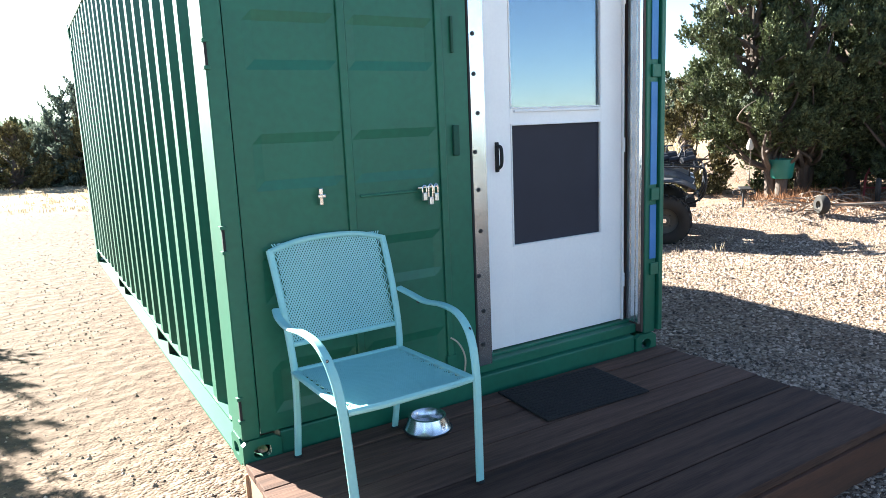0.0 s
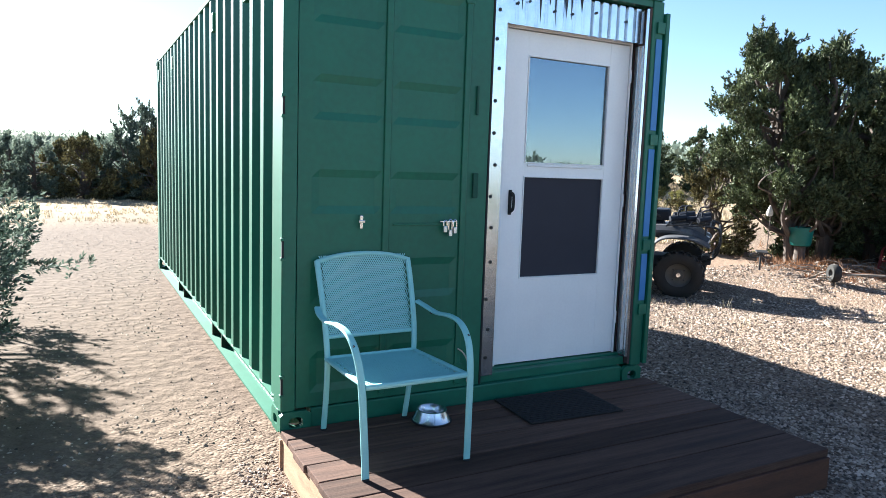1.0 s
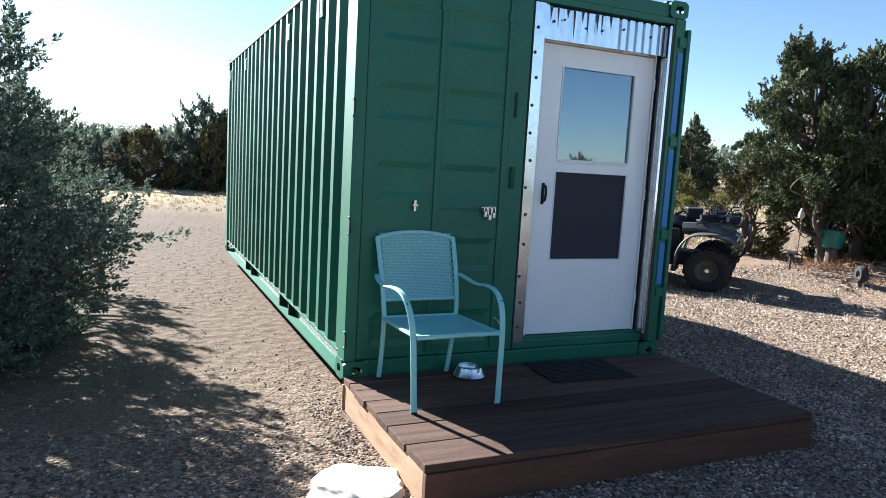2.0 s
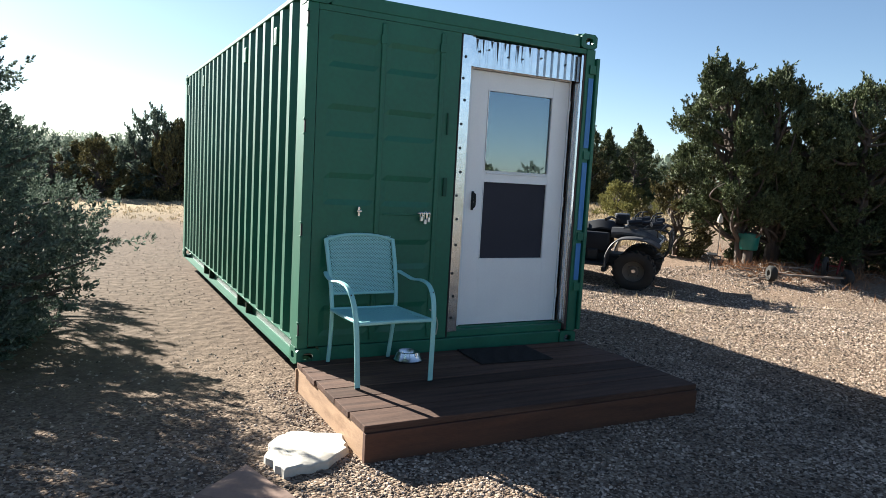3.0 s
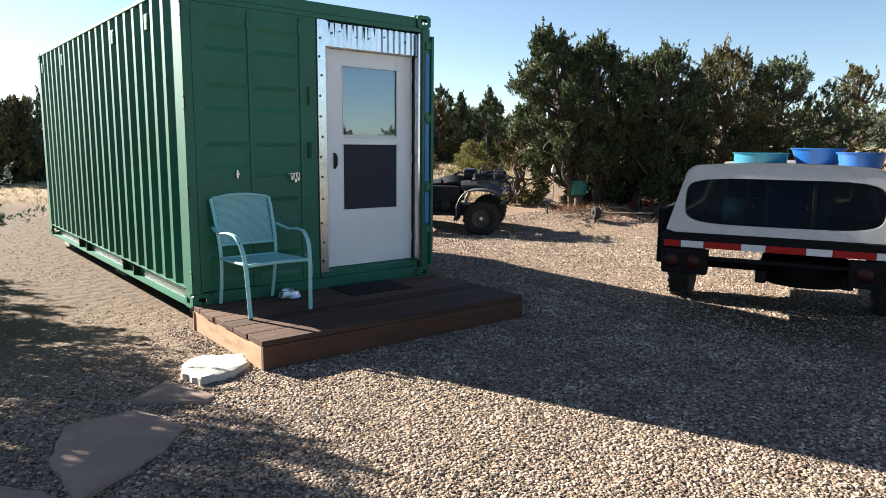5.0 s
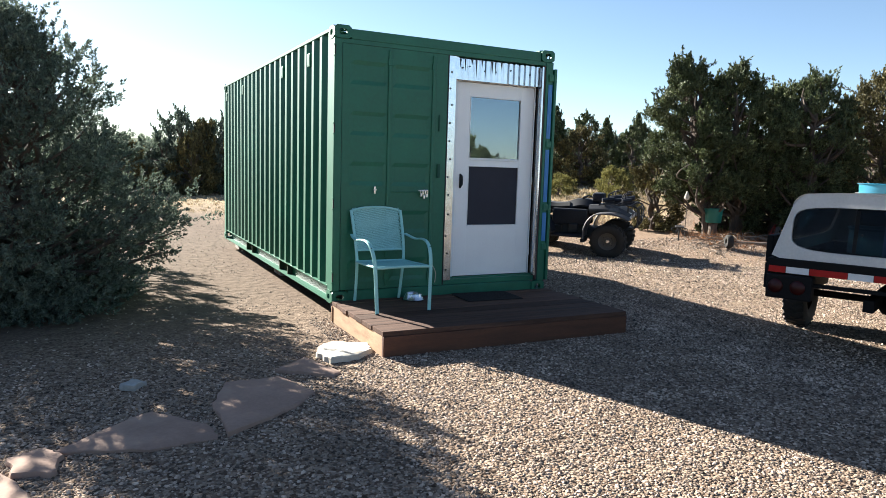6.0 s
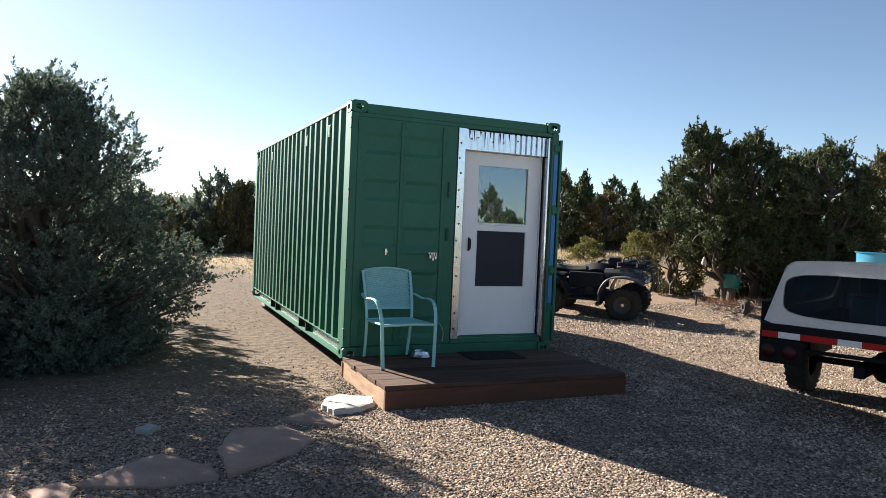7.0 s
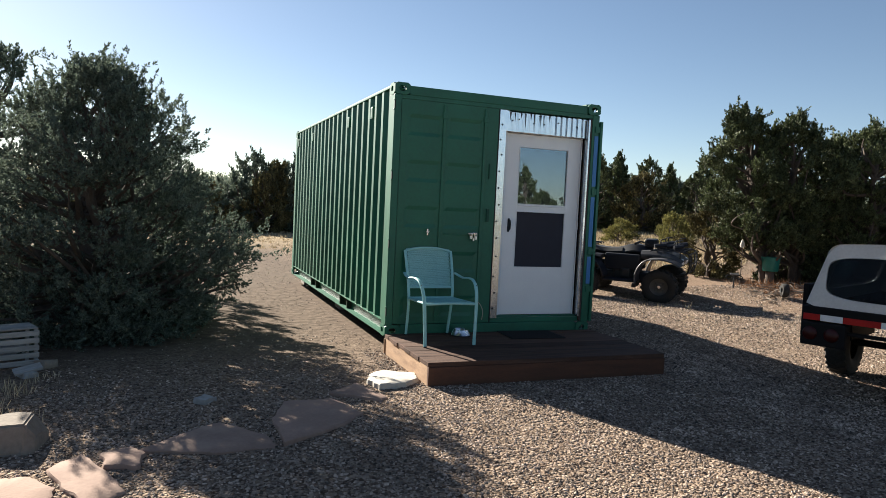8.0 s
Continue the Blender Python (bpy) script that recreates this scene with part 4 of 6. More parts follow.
def tufts(tip, out, rng, per, shoot, needle, width, spread, up):
    """Brush-like shoots: needles set round each shoot, opening outward and closing toward its end."""
    n = len(tip)
    axis = out * (1 - up) + np.array([0, 0, up]) + rng.normal(size=(n, 3)) * 0.22
    axis /= np.linalg.norm(axis, axis=1, keepdims=True) + 1e-9
    span = shoot * rng.uniform(0.55, 1.4, n)
    idx = np.repeat(np.arange(n), per)
    m = len(idx)
    s = rng.random(m) ** 0.8
    a = axis[idx]
    p = tip[idx] - a * (span[idx] * (1 - s))[:, None]
    side = np.cross(a, rng.normal(size=(m, 3)))
    side /= np.linalg.norm(side, axis=1, keepdims=True) + 1e-9
    ang = spread * (1.2 - 0.8 * s) * rng.uniform(0.7, 1.2, m)
    d = a * np.cos(ang)[:, None] + side * np.sin(ang)[:, None]
    return blades(p, d, needle * rng.uniform(0.65, 1.3, m), width * rng.uniform(0.7, 1.3, m), rng)


def limbs(bm, arms, height, tips, count, r0, rng, trunk_to=0.75, wander=0.12, stems=1, lean=(0, 0)):
    """A tapered trunk (or several stems) and limbs that reach to some of the twig tips."""
    axes = []
    for s in range(stems):
        a = 2 * math.pi * s / stems + 0.7
        k = 0.0 if stems == 1 else 0.35
        pts = [Vector((0.06 * k * math.cos(a), 0.06 * k * math.sin(a), -0.12))]
        for i in range(1, 7):
            f = i / 6
            pts.append(Vector((lean[0] * f * trunk_to + k * f * math.cos(a) * height * 0.3 + rng.normal() * wander * 0.4, lean[1] * f * trunk_to + k * f * math.sin(a) * height * 0.3 + rng.normal() * wander * 0.4,
                               f * height * trunk_to)))
        line = smooth_line(pts, 3)
        sweep(bm, line, round_ring(r0, 8), (1, 0, 0), [1.25 - 1.1 * i / (len(line) - 1) for i in range(len(line))])
        axes.append(line)
    order = rng.permutation(len(tips))[:count]
    for t in order:
        end = Vector(tips[t])
        line = axes[int(rng.integers(len(axes)))]
        z = min(max(end.z - abs(rng.normal()) * 0.4 - 0.25 * math.hypot(end.x, end.y), 0.12 * height), trunk_to * height * 0.95)
        base = min(line, key=lambda q: abs(q.z - z))
        end = base + (end - base) * 0.93
        mid = (base + end) / 2 + Vector((rng.normal() * 0.08, rng.normal() * 0.08, rng.normal() * 0.06 - 0.05))
        pts = smooth_line([base, mid, end], 4)
        k = 0.35 + 0.25 * rng.random()
        sweep(arms, pts, round_ring(r0 * k, 5), (1, 0, 0), [1.0 - 0.85 * i / (len(pts) - 1) for i in range(len(pts))])
    return bm


def tree(name, x, y, height, radius, material, label, category, seed, low=0.06, lobes=22, tips=1200, per=14, shoot=0.16, needle=0.06, width=0.010, spread=0.75, up=0.45,
         taper=0.45, r0=0.09, branches=60, stems=1, group="", lean=(0, 0), turn=0.0, power=0.5, foot=0.8, size=1.0, edge=0.55, stray=0.12, twigs=0, reach=0.2):
    t = thing(name, pose(x, y, gz(x, y) - 0.02, 0, 0, turn), label, category, group)
    tip, out, rng = crown_tips(height, radius, low, lobes, tips, seed, taper, lean, power, foot, size, edge, stray)
    tip, out = sprigs(tip, out, rng, twigs, reach, up) if twigs else (tip, out)
    v, f = tufts(tip, out, rng, per, shoot, needle, width, spread, up)
    crown = new("crown", cloud("crown", v, f, material))
    crown.parent = t
    stem, arms = B(), B()
    limbs(stem, arms, height, tip, branches, r0, rng, stems=stems, lean=lean)
    part("trunk", stem, BARK, t, "", True)
    tagged(part("branchwork", arms, BARK, t, "", True), kind="stuff")
    return t


# the big shrub beside the way along the container
tree("pinyon_shrub", -2.82, 1.75, 3.00, 1.90, LEAF_BLUE, "dense dark blue-green pinyon reaching down to the ground", "tree", 11, low=0.02, lobes=330, tips=14000, per=19,
     shoot=0.085, needle=0.036, width=0.0066, spread=1.0, up=0.28, taper=0.36, r0=0.10, branches=240, stems=3, power=0.50, foot=0.78, size=0.46, edge=0.42, stray=0.10, twigs=480, reach=0.28)
tree("pinyon_shrub", -2.55, 4.70, 2.20, 1.10, LEAF_BLUE, "smaller pinyon shrub close behind the big one", "tree", 13, lobes=60, tips=2000, per=14, shoot=0.10, needle=0.05, width=0.010, spread=1.0, up=0.3, branches=60,
     size=0.6, twigs=80, reach=0.3)
tree("pinyon_tree", -4.55, 5.0, 3.62, 1.65, LEAF_BLUE, "dark pinyon behind the big shrub", "tree", 12, lobes=120, tips=4600, per=14, shoot=0.10, needle=0.05, width=0.010, spread=1.0, up=0.3, branches=90,
     size=0.55, power=0.42, edge=0.45, twigs=160, reach=0.3)

# junipers behind the quad bike
for i, (x, y, h, r, m, lab, sd, ln) in enumerate((
        (8.50, 3.22, 3.34, 1.12, LEAF_DARK, "tall dark green juniper with a bare trunk beside a pot", 21, (-0.62, 0.22)),
        (9.30, 3.30, 3.22, 1.10, LEAF_DARK, "dark green juniper standing close among others", 22, (-0.66, -0.40)),
        (9.95, 2.85, 2.90, 1.05, LEAF_DARK, "low dark juniper in the thick of the clump", 26, (-0.2, 0.0)),
        (9.95, 2.15, 3.08, 1.08, LEAF_DARK, "dark juniper with an uneven top", 23, (-0.2, 0.0)),
        (11.30, 1.85, 3.15, 1.62, LEAF_OLIVE, "olive-brown juniper at the end of the clump", 24, (0, 0)),
        (12.30, 1.20, 2.95, 1.60, LEAF_DARK, "dark juniper at the end of the clump", 29, (0, 0)),
        (15.1, 0.85, 2.9, 1.0, LEAF_OLIVE, "sunlit olive juniper standing clear of the clump", 25, (0, 0)))):
    tree("juniper", x, y, h, r, m, lab, "tree", sd, low=(0.28, 0.25, 0.14, 0.12, 0.08, 0.08, 0.08)[i], lobes=120, tips=(5600, 5600, 4200, 5000, 6000, 5200, 1500)[i], per=13, shoot=0.115, needle=0.052, width=0.0105, spread=0.80, up=0.34,
         taper=0.62, size=0.56, r0=0.085, branches=90, stems=1 if i in (0, 6) else 2, foot=0.72, lean=ln, power=0.48, edge=0.40, stray=0.15, twigs=230 if i != 6 else 120, reach=0.24, group="junipers behind the quad bike")
tree("juniper_bush", 8.30, 4.50, 1.60, 0.80, LEAF_OLIVE, "olive green bush at the foot of the junipers", "bush", 27, low=0.05, lobes=46, tips=1700, per=12, shoot=0.11, needle=0.050, width=0.0105, spread=0.8, up=0.3, r0=0.04, branches=40, stems=3,
     size=0.6, twigs=70, reach=0.2)
for i, (x, y) in enumerate(((10.5, 1.55), (11.3, 1.2), (9.9, 3.5), (9.35, 3.6))):
    tree("juniper_bush", x, y, 0.95 + 0.2 * (i % 2), 0.72, LEAF_DARK, "low dark juniper bush under the bigger trees", "bush", 270 + i, low=0.05, lobes=12, tips=900, per=12, shoot=0.14, needle=0.055, width=0.011,
         r0=0.03, branches=20, stems=3, group="bushes under the junipers")
brush = tree("rabbitbrush", 13.6, 12.0, 1.15, 0.9, LEAF_YELLOW, "yellow-green shrub on the dry field", "bush", 28, low=0.05, lobes=12, tips=900, per=12, shoot=0.16, needle=0.07, width=0.010, r0=0.03, branches=20, stems=3)

for x, y, k, a in ((12.6, 10.6, 0.5, 40), (14.9, 13.6, 0.75, 130), (11.9, 12.7, 0.6, 250), (15.6, 12.2, 0.45, 300), (13.4, 14.6, 0.7, 80), (17.0, 14.8, 0.7, 200)):
    copy_thing(brush, pose(x, y, gz(x, y) - 0.02, 0, 0, a) @ Matrix.Diagonal((k * 1.3, k * 1.3, k, 1)))

# farther woods: a few kinds, set many times over
kinds = []
for k, (h, r, m) in enumerate(((3.2, 1.3, LEAF_DARK), (2.6, 1.35, LEAF_BLUE), (2.3, 1.25, LEAF_OLIVE), (3.6, 0.95, LEAF_DARK))):
    kinds.append(tree("far_juniper", 17.5 + 2.0 * k, 18.5 + 1.1 * k, h, r, m, "juniper at the edge of the far woods", "tree", 31 + k, low=0.05, lobes=48, tips=1500, per=10, shoot=0.20,
                      needle=0.095, width=0.021, spread=0.80, up=0.40, r0=0.08, branches=40, size=0.60, twigs=70, reach=0.34, power=0.75 if k == 3 else 0.5, group="far junipers"))
far_rng = random.Random(7)
# each spot: x, y, which kind, and how tall
spots = [(15.0, 18.8, 0, 3.4), (16.1, 19.0, 3, 3.2), (16.4, 17.4, 2, 2.6), (17.4, 20.6, 3, 3.7), (18.5, 18.3, 3, 3.1), (19.6, 17.8, 0, 2.7), (15.8, 20.4, 3, 3.6), (21.4, 16.6, 0, 2.6), (23.5, 17.0, 2, 2.2), (20.5, 24.0, 1, 2.6),
         (25.0, 23.0, 0, 3.0), (17.5, 25.5, 0, 3.4), (27.5, 18.0, 3, 2.9), (30, 21, 0, 3.0), (14.0, 22.0, 0, 3.4), (32, 16, 1, 2.4), (28, 12, 2, 2.2), (34, 10, 0, 2.8)]
spots += [(1.45, 26.4, 1, 3.65), (2.30, 26.0, 2, 3.3), (3.2, 26.2, 1, 3.5), (0.1, 27.4, 1, 2.4), (-1.5, 28.5, 2, 2.2), (-3.2, 27.5, 1, 2.3), (-2.3, 26.0, 1, 2.2), (-0.7, 25.6, 2, 2.3), (0.6, 25.8, 1, 2.5), (-4.3, 26.0, 2, 2.1), (1.7, 24.9, 2, 2.7), (-5.2, 29.5, 0, 2.5), (4.6, 26.5, 2, 3.4), (6.3, 28.0, 1, 3.0), (2.2, 28.4, 1, 2.9), (-7.0, 26.5, 2, 2.3),
          (-9.5, 24.0, 0, 3.0), (-0.6, 33.0, 0, 2.7), (-4.6, 33.0, 1, 2.4), (-12.0, 22.0, 0, 3.0), (-8.0, 15.5, 1, 2.4), (-10.5, 18.0, 0, 3.0), (8.5, 29.0, 0, 3.2), (11.0, 27.0, 1, 3.0)]
# woods and open yard behind the camera, which the door's glass mirrors
spots += [(10.05, -15.75, 3, 3.25), (10.75, -15.6, 0, 2.3), (4.6, -24.0, 1, 2.0), (-2.0, -21.0, 0, 2.8), (1.5, -24.0, 2, 2.2), (-6.5, -18.0, 1, 2.6), (13.0, -28.0, 0, 2.6), (-11.0, -14.0, 0, 3.0), (-14, -4, 1, 2.6), (-13, 6, 0, 3.0)]
KIND_HEIGHTS = (3.2, 2.6, 2.3, 3.6)
for x, y, k, h in spots:
    s = h / KIND_HEIGHTS[k]
    wide = s ** 0.5 * far_rng.uniform(0.95, 1.15)
    copy_thing(kinds[k], pose(x, y, gz(x, y) - 0.03, 0, 0, far_rng.uniform(0, 360)) @ Matrix.Diagonal((wide, wide, s, 1)))


def far_woods():
    """Distant scrub on the plain and the low hills, one joined object."""
    rng = np.random.default_rng(77)
    n = 4300
    a, d = rng.uniform(0, 6.283, n), 48 + 320 * rng.random(n) ** 1.1
    a = np.where(rng.random(n) < 0.7, rng.uniform(0.1, 2.4, n), a)
    x, y = d * np.cos(a), d * np.sin(a)
    r, h = rng.uniform(1.2, 2.1, n), rng.uniform(1.8, 3.4, n)
    per = 38
    idx = np.repeat(np.arange(n), per)
    m = len(idx)
    q = rng.normal(size=(m, 3))
    q /= np.linalg.norm(q, axis=1, keepdims=True)
    base = np.stack([x, y, ground_height(x, y) + 0.45 * h], -1)[idx]
    k = (1 - 0.35 * q[:, 2])
    p = base + q * np.stack([r[idx] * k, r[idx] * k, h[idx] * 0.5], -1) * rng.uniform(0.6, 1.05, m)[:, None]
    d = q + np.array([0, 0, 0.5]) + rng.normal(size=(m, 3)) * 0.4
    v, f = blades(p, d / np.linalg.norm(d, axis=1, keepdims=True), rng.uniform(0.35, 0.80, m), rng.uniform(0.13, 0.25, m), rng)
    return tagged(new("far_woods", cloud("far_woods", v, f, LEAF_BLUE)), "scattered dark scrub on the plain and hills far off", "woods", kind="stuff")


far_woods()


def grass(name, count, spread, h, w, material, label, seed, lean=0.35):
    """Tufts of blades strewn by a rule, one joined object."""
    rng = np.random.default_rng(seed)
    x, y = spread(rng, count)
    per = 9
    idx = np.repeat(np.arange(len(x)), per)
    n = len(idx)
    k = rng.uniform(0.5, 1.2, len(x))[idx]
    px, py = x[idx] + rng.normal(size=n) * 0.05 * k, y[idx] + rng.normal(size=n) * 0.05 * k
    p = np.stack([px, py, ground_height(px, py) - 0.01], -1)
    d = rng.normal(size=(n, 3)) * lean
    d[:, 2] = 1.0
    d /= np.linalg.norm(d, axis=1, keepdims=True)
    v, f = blades(p, d, h * k * rng.uniform(0.5, 1.2, n), w * rng.uniform(0.6, 1.2, n), rng)
    return tagged(new(name, cloud(name, v, f, material)), label, "grass", kind="stuff")


def field_right(rng, n):
    d, a = rng.uniform(14, 40, n), np.radians(rng.uniform(22, 48, n))
    return -1.4 + d * np.sin(a), -4.9 + d * np.cos(a)


def field_left(rng, n):
    return rng.uniform(-9, 6, n), rng.uniform(14, 30, n) ** 1.0


grass("dry_grass", 7500, field_right, 0.15, 0.010, STRAW, "pale yellow dry grass in the open field", 41)
grass("dry_grass", 1500, field_left, 0.12, 0.009, STRAW, "thin straw-coloured grass beyond the container", 42)
grass("dry_grass", 60, lambda g, n: (g.normal(-3.25, 0.22, n), g.normal(-1.3, 0.35, n)), 0.13, 0.0035, STRAW, "dry grass at the foot of the shrub", 43)
grass("russet_weeds", 150, lambda g, n: (g.normal(8.35, 0.32, n), g.normal(2.75, 0.35, n)), 0.20, 0.005, RUST_WEED, "dry russet weeds at the foot of the junipers", 44, 0.7)
grass("russet_weeds", 320, lambda g, n: (g.uniform(8.3, 13, n), 3.0 - 0.35 * (g.uniform(8.3, 13, n) - 8.3) + g.normal(0, 0.5, n)), 0.22, 0.005, RUST_WEED, "dry weeds under the junipers", 45, 0.7)
grass("dry_grass", 22, lambda g, n: (g.uniform(4.8, 7.5, n), g.uniform(0.8, 3.0, n)), 0.11, 0.003, STRAW, "single dry stems in the gravel", 46)


# ---------- quad bike ----------
TYRE = mat("dusty_tyre_rubber", (0.032, 0.029, 0.026), (0.016, 0.015, 0.014), 8, 90, 0.85, bump=0.3)
ATV_DARK = mat("dark_quad_plastic", (0.016, 0.018, 0.026), (0.009, 0.010, 0.014), 5, 70, 0.45, bump=0.05, spec=0.3)
ATV_GREY = mat("grey_quad_plastic", (0.085, 0.084, 0.092), (0.048, 0.048, 0.053), 5, 60, 0.4, bump=0.05, stain=(0.22, 0.20, 0.18), stain_scale=5)
RIM_STEEL = mat("dull_rim_steel", (0.13, 0.12, 0.105), (0.08, 0.072, 0.062), 9, 80, 0.6, metal=0.3)
SEAT_VINYL = mat("black_seat_vinyl", (0.022, 0.022, 0.024), (0.014, 0.014, 0.015), 12, 160, 0.55, bump=0.2)
CHROME_BLUE = mat("blue_strap_webbing", (0.03, 0.06, 0.22), (0.02, 0.04, 0.15), 30, 200, 0.7)


def wheel(parent, x, y, r, w, lugs, rim_material, out, name="wheel", z=None):
    """A wheel: knobbly tyre, rim dish and hub. out: the side of the axle it faces."""
    hub = new(name)
    hub.parent = parent
    hub.matrix_local = pose(x, y, r if z is None else z, 90, 0, 0)
    h = w / 2
    prof = [(r * 0.50, -h * 0.72), (r * 0.62, -h * 0.95), (r * 0.82, -h), (r * 0.94, -h * 0.82), (r * 0.97, -h * 0.4), (r * 0.975, 0), (r * 0.97, h * 0.4), (r * 0.94, h * 0.82),
            (r * 0.82, h), (r * 0.62, h * 0.95), (r * 0.50, h * 0.72)]
    part("tyre", lathe(B(), prof, 36), TYRE, hub, "", True)
    lug = None
    for i in range(lugs):
        a = 2 * math.pi * i / lugs
        for s in (-1, 1):
            if lug is None:
                lug = part("tyre_lug", box(B(), -r * 0.035, r * 0.035, -r * 0.055, r * 0.055, -h * 0.45, h * 0.45), TYRE, hub)
                ob = lug
            else:
                ob = new("tyre_lug", lug.data)
                ob.parent = hub
            ob.matrix_local = Matrix.Rotation(a + (math.pi / lugs if s > 0 else 0), 4, "Z") @ Matrix.Translation((r * 0.965, 0, s * h * 0.45)) @ Matrix.Rotation(s * 0.45, 4, "X")
    k = -out
    rim = lathe(B(), [(r * 0.52, k * h * 0.70), (r * 0.50, k * h * 0.55), (r * 0.40, k * h * 0.30), (r * 0.22, k * h * 0.25), (r * 0.20, k * h * 0.42), (r * 0.0005, k * h * 0.45)], 32)
    part("rim", rim, rim_material, hub, "dull steel rim", True)
    for i in range(4):
        nut = B()
        a = math.pi / 4 + i * math.pi / 2
        c = (r * 0.30 * math.cos(a), r * 0.30 * math.sin(a))
        cyl(nut, (*c, k * h * 0.24), (*c, k * h * 0.40), r * 0.035, 6)
        part("lug_nut", nut, DARK_STEEL, hub)
    nut = B()
    cyl(nut, (0, 0, k * h * 0.40), (0, 0, k * h * 0.60), r * 0.09, 12)
    part("hub_cap", nut, STEEL, hub)
    return hub


def arch(bm, x, y0, y1, r0, r1, z, a0, a1, n=12):
    """A mudguard: a curved band over a wheel at x."""
    rows = []
    for i in range(n + 1):
        a = radians(a0 + (a1 - a0) * i / n)
        c, s = math.cos(a), math.sin(a)
        rows.append([bm.verts.new(p) for p in ((x + r0 * c, y0, z + r0 * s), (x + r0 * c, y1, z + r0 * s), (x + r1 * c, y1, z + r1 * s), (x + r1 * c, y0, z + r1 * s))])
    for a, b in zip(rows, rows[1:]):
        for k in range(4):
            bm.faces.new((a[k], b[k], b[(k + 1) % 4], a[(k + 1) % 4]))
    bm.faces.new(rows[0][::-1])
    bm.faces.new(rows[-1])
    return bm


def rod(parent, name, pts, r, material, n=4, seg=6, side=(0, 1, 0)):
    return part(name, sweep(B(), smooth_line(pts, n), round_ring(r, seg), side), material, parent, "", True)


AX, AY = 5.50, 3.44
atv = thing("quad_bike", pose(AX, AY, 0.112, 2.5, 0, -50) @ Matrix.Diagonal((1.1, 1.1, 1.04, 1)), "dusty dark quad bike with a grey front mudguard, parked on gravel", "quad bike")
for x in (0.60, -0.60):
    for s in (1, -1):
        wheel(atv, x, 0.42 * s, 0.272 if x > 0 else 0.278, 0.21 if x > 0 else 0.26, 20, RIM_STEEL, s)
part("chassis", box(B(), -0.62, 0.62, -0.17, 0.17, 0.26, 0.44, 0.03), DARK_STEEL, atv)
part("engine", box(box(B(), -0.18, 0.20, -0.20, 0.20, 0.30, 0.60, 0.03), -0.05, 0.10, -0.26, 0.26, 0.34, 0.50, 0.02), DARK_STEEL, atv)
part("foot_board", box(B(), -0.28, 0.26, -0.46, -0.20, 0.30, 0.335, 0.01), ATV_DARK, atv)
part("foot_board", box(B(), -0.28, 0.26, 0.20, 0.46, 0.30, 0.335, 0.01), ATV_DARK, atv)
for x in (0.60, -0.60):
    part("axle", cyl(B(), (x, -0.40, 0.295), (x, 0.40, 0.295), 0.022, 10), DARK_STEEL, atv)
for s in (1, -1):
    y0, y1 = sorted((0.27 * s, 0.56 * s))
    guard = sweep(B(), smooth_line([(0.24, 0.415 * s, 0.30), (0.25, 0.415 * s, 0.47), (0.33, 0.415 * s, 0.63), (0.46, 0.415 * s, 0.705), (0.72, 0.415 * s, 0.700), (0.90, 0.415 * s, 0.62)], 4), flat_ring(0.29, 0.022, 0.3), (0, 1, 0))
    part("front_mudguard", guard, ATV_GREY, atv, "scuffed grey front mudguard", True)
    part("mudguard_flap", box(B(), 0.205, 0.262, y0, y1, 0.24, 0.305, 0.010), ATV_DARK, atv)
    part("rear_mudguard", arch(B(), -0.60, y0, y1 + 0.0, 0.345, 0.365, 0.33, 8, 165), ATV_DARK, atv)
    part("side_cover", box(B(), -0.32, 0.24, min(s * 0.15, s * 0.23), max(s * 0.15, s * 0.23), 0.46, 0.74, 0.03), ATV_DARK, atv)
    part("headlamp", lathe(B(), [(0.001, 0.03), (0.05, 0.02), (0.06, 0.0), (0.06, -0.05)], 20), WHITE_GLOSS, atv, "", True).matrix_local = pose(0.865, 0.17 * s, 0.66, 0, 90, 0)
nose = B()
sweep(nose, smooth_line([(0.26, 0, 0.745), (0.48, 0, 0.75), (0.70, 0, 0.72), (0.86, 0, 0.63)], 4), flat_ring(0.56, 0.14, 0.4), (0, 1, 0))
part("nose_cowl", nose, ATV_GREY, atv, "scuffed grey front cowl", True)
tank = B()
sweep(tank, smooth_line([(-0.08, 0, 0.74), (0.12, 0, 0.79), (0.36, 0, 0.75)], 5), flat_ring(0.32, 0.22, 0.45), (0, 1, 0))
part("tank", tank, ATV_DARK, atv, "", True)
seat_bm = B()
sweep(seat_bm, smooth_line([(-0.74, 0, 0.745), (-0.55, 0, 0.775), (-0.30, 0, 0.755), (-0.06, 0, 0.775)], 5), flat_ring(0.32, 0.12, 0.45), (0, 1, 0))
part("seat", seat_bm, SEAT_VINYL, atv, "black vinyl seat", True)
tail = B()
sweep(tail, smooth_line([(-0.94, 0, 0.66), (-0.70, 0, 0.70), (-0.34, 0, 0.68)], 4), flat_ring(0.80, 0.07, 0.4), (0, 1, 0))
part("tail_cowl", tail, ATV_DARK, atv, "", True)


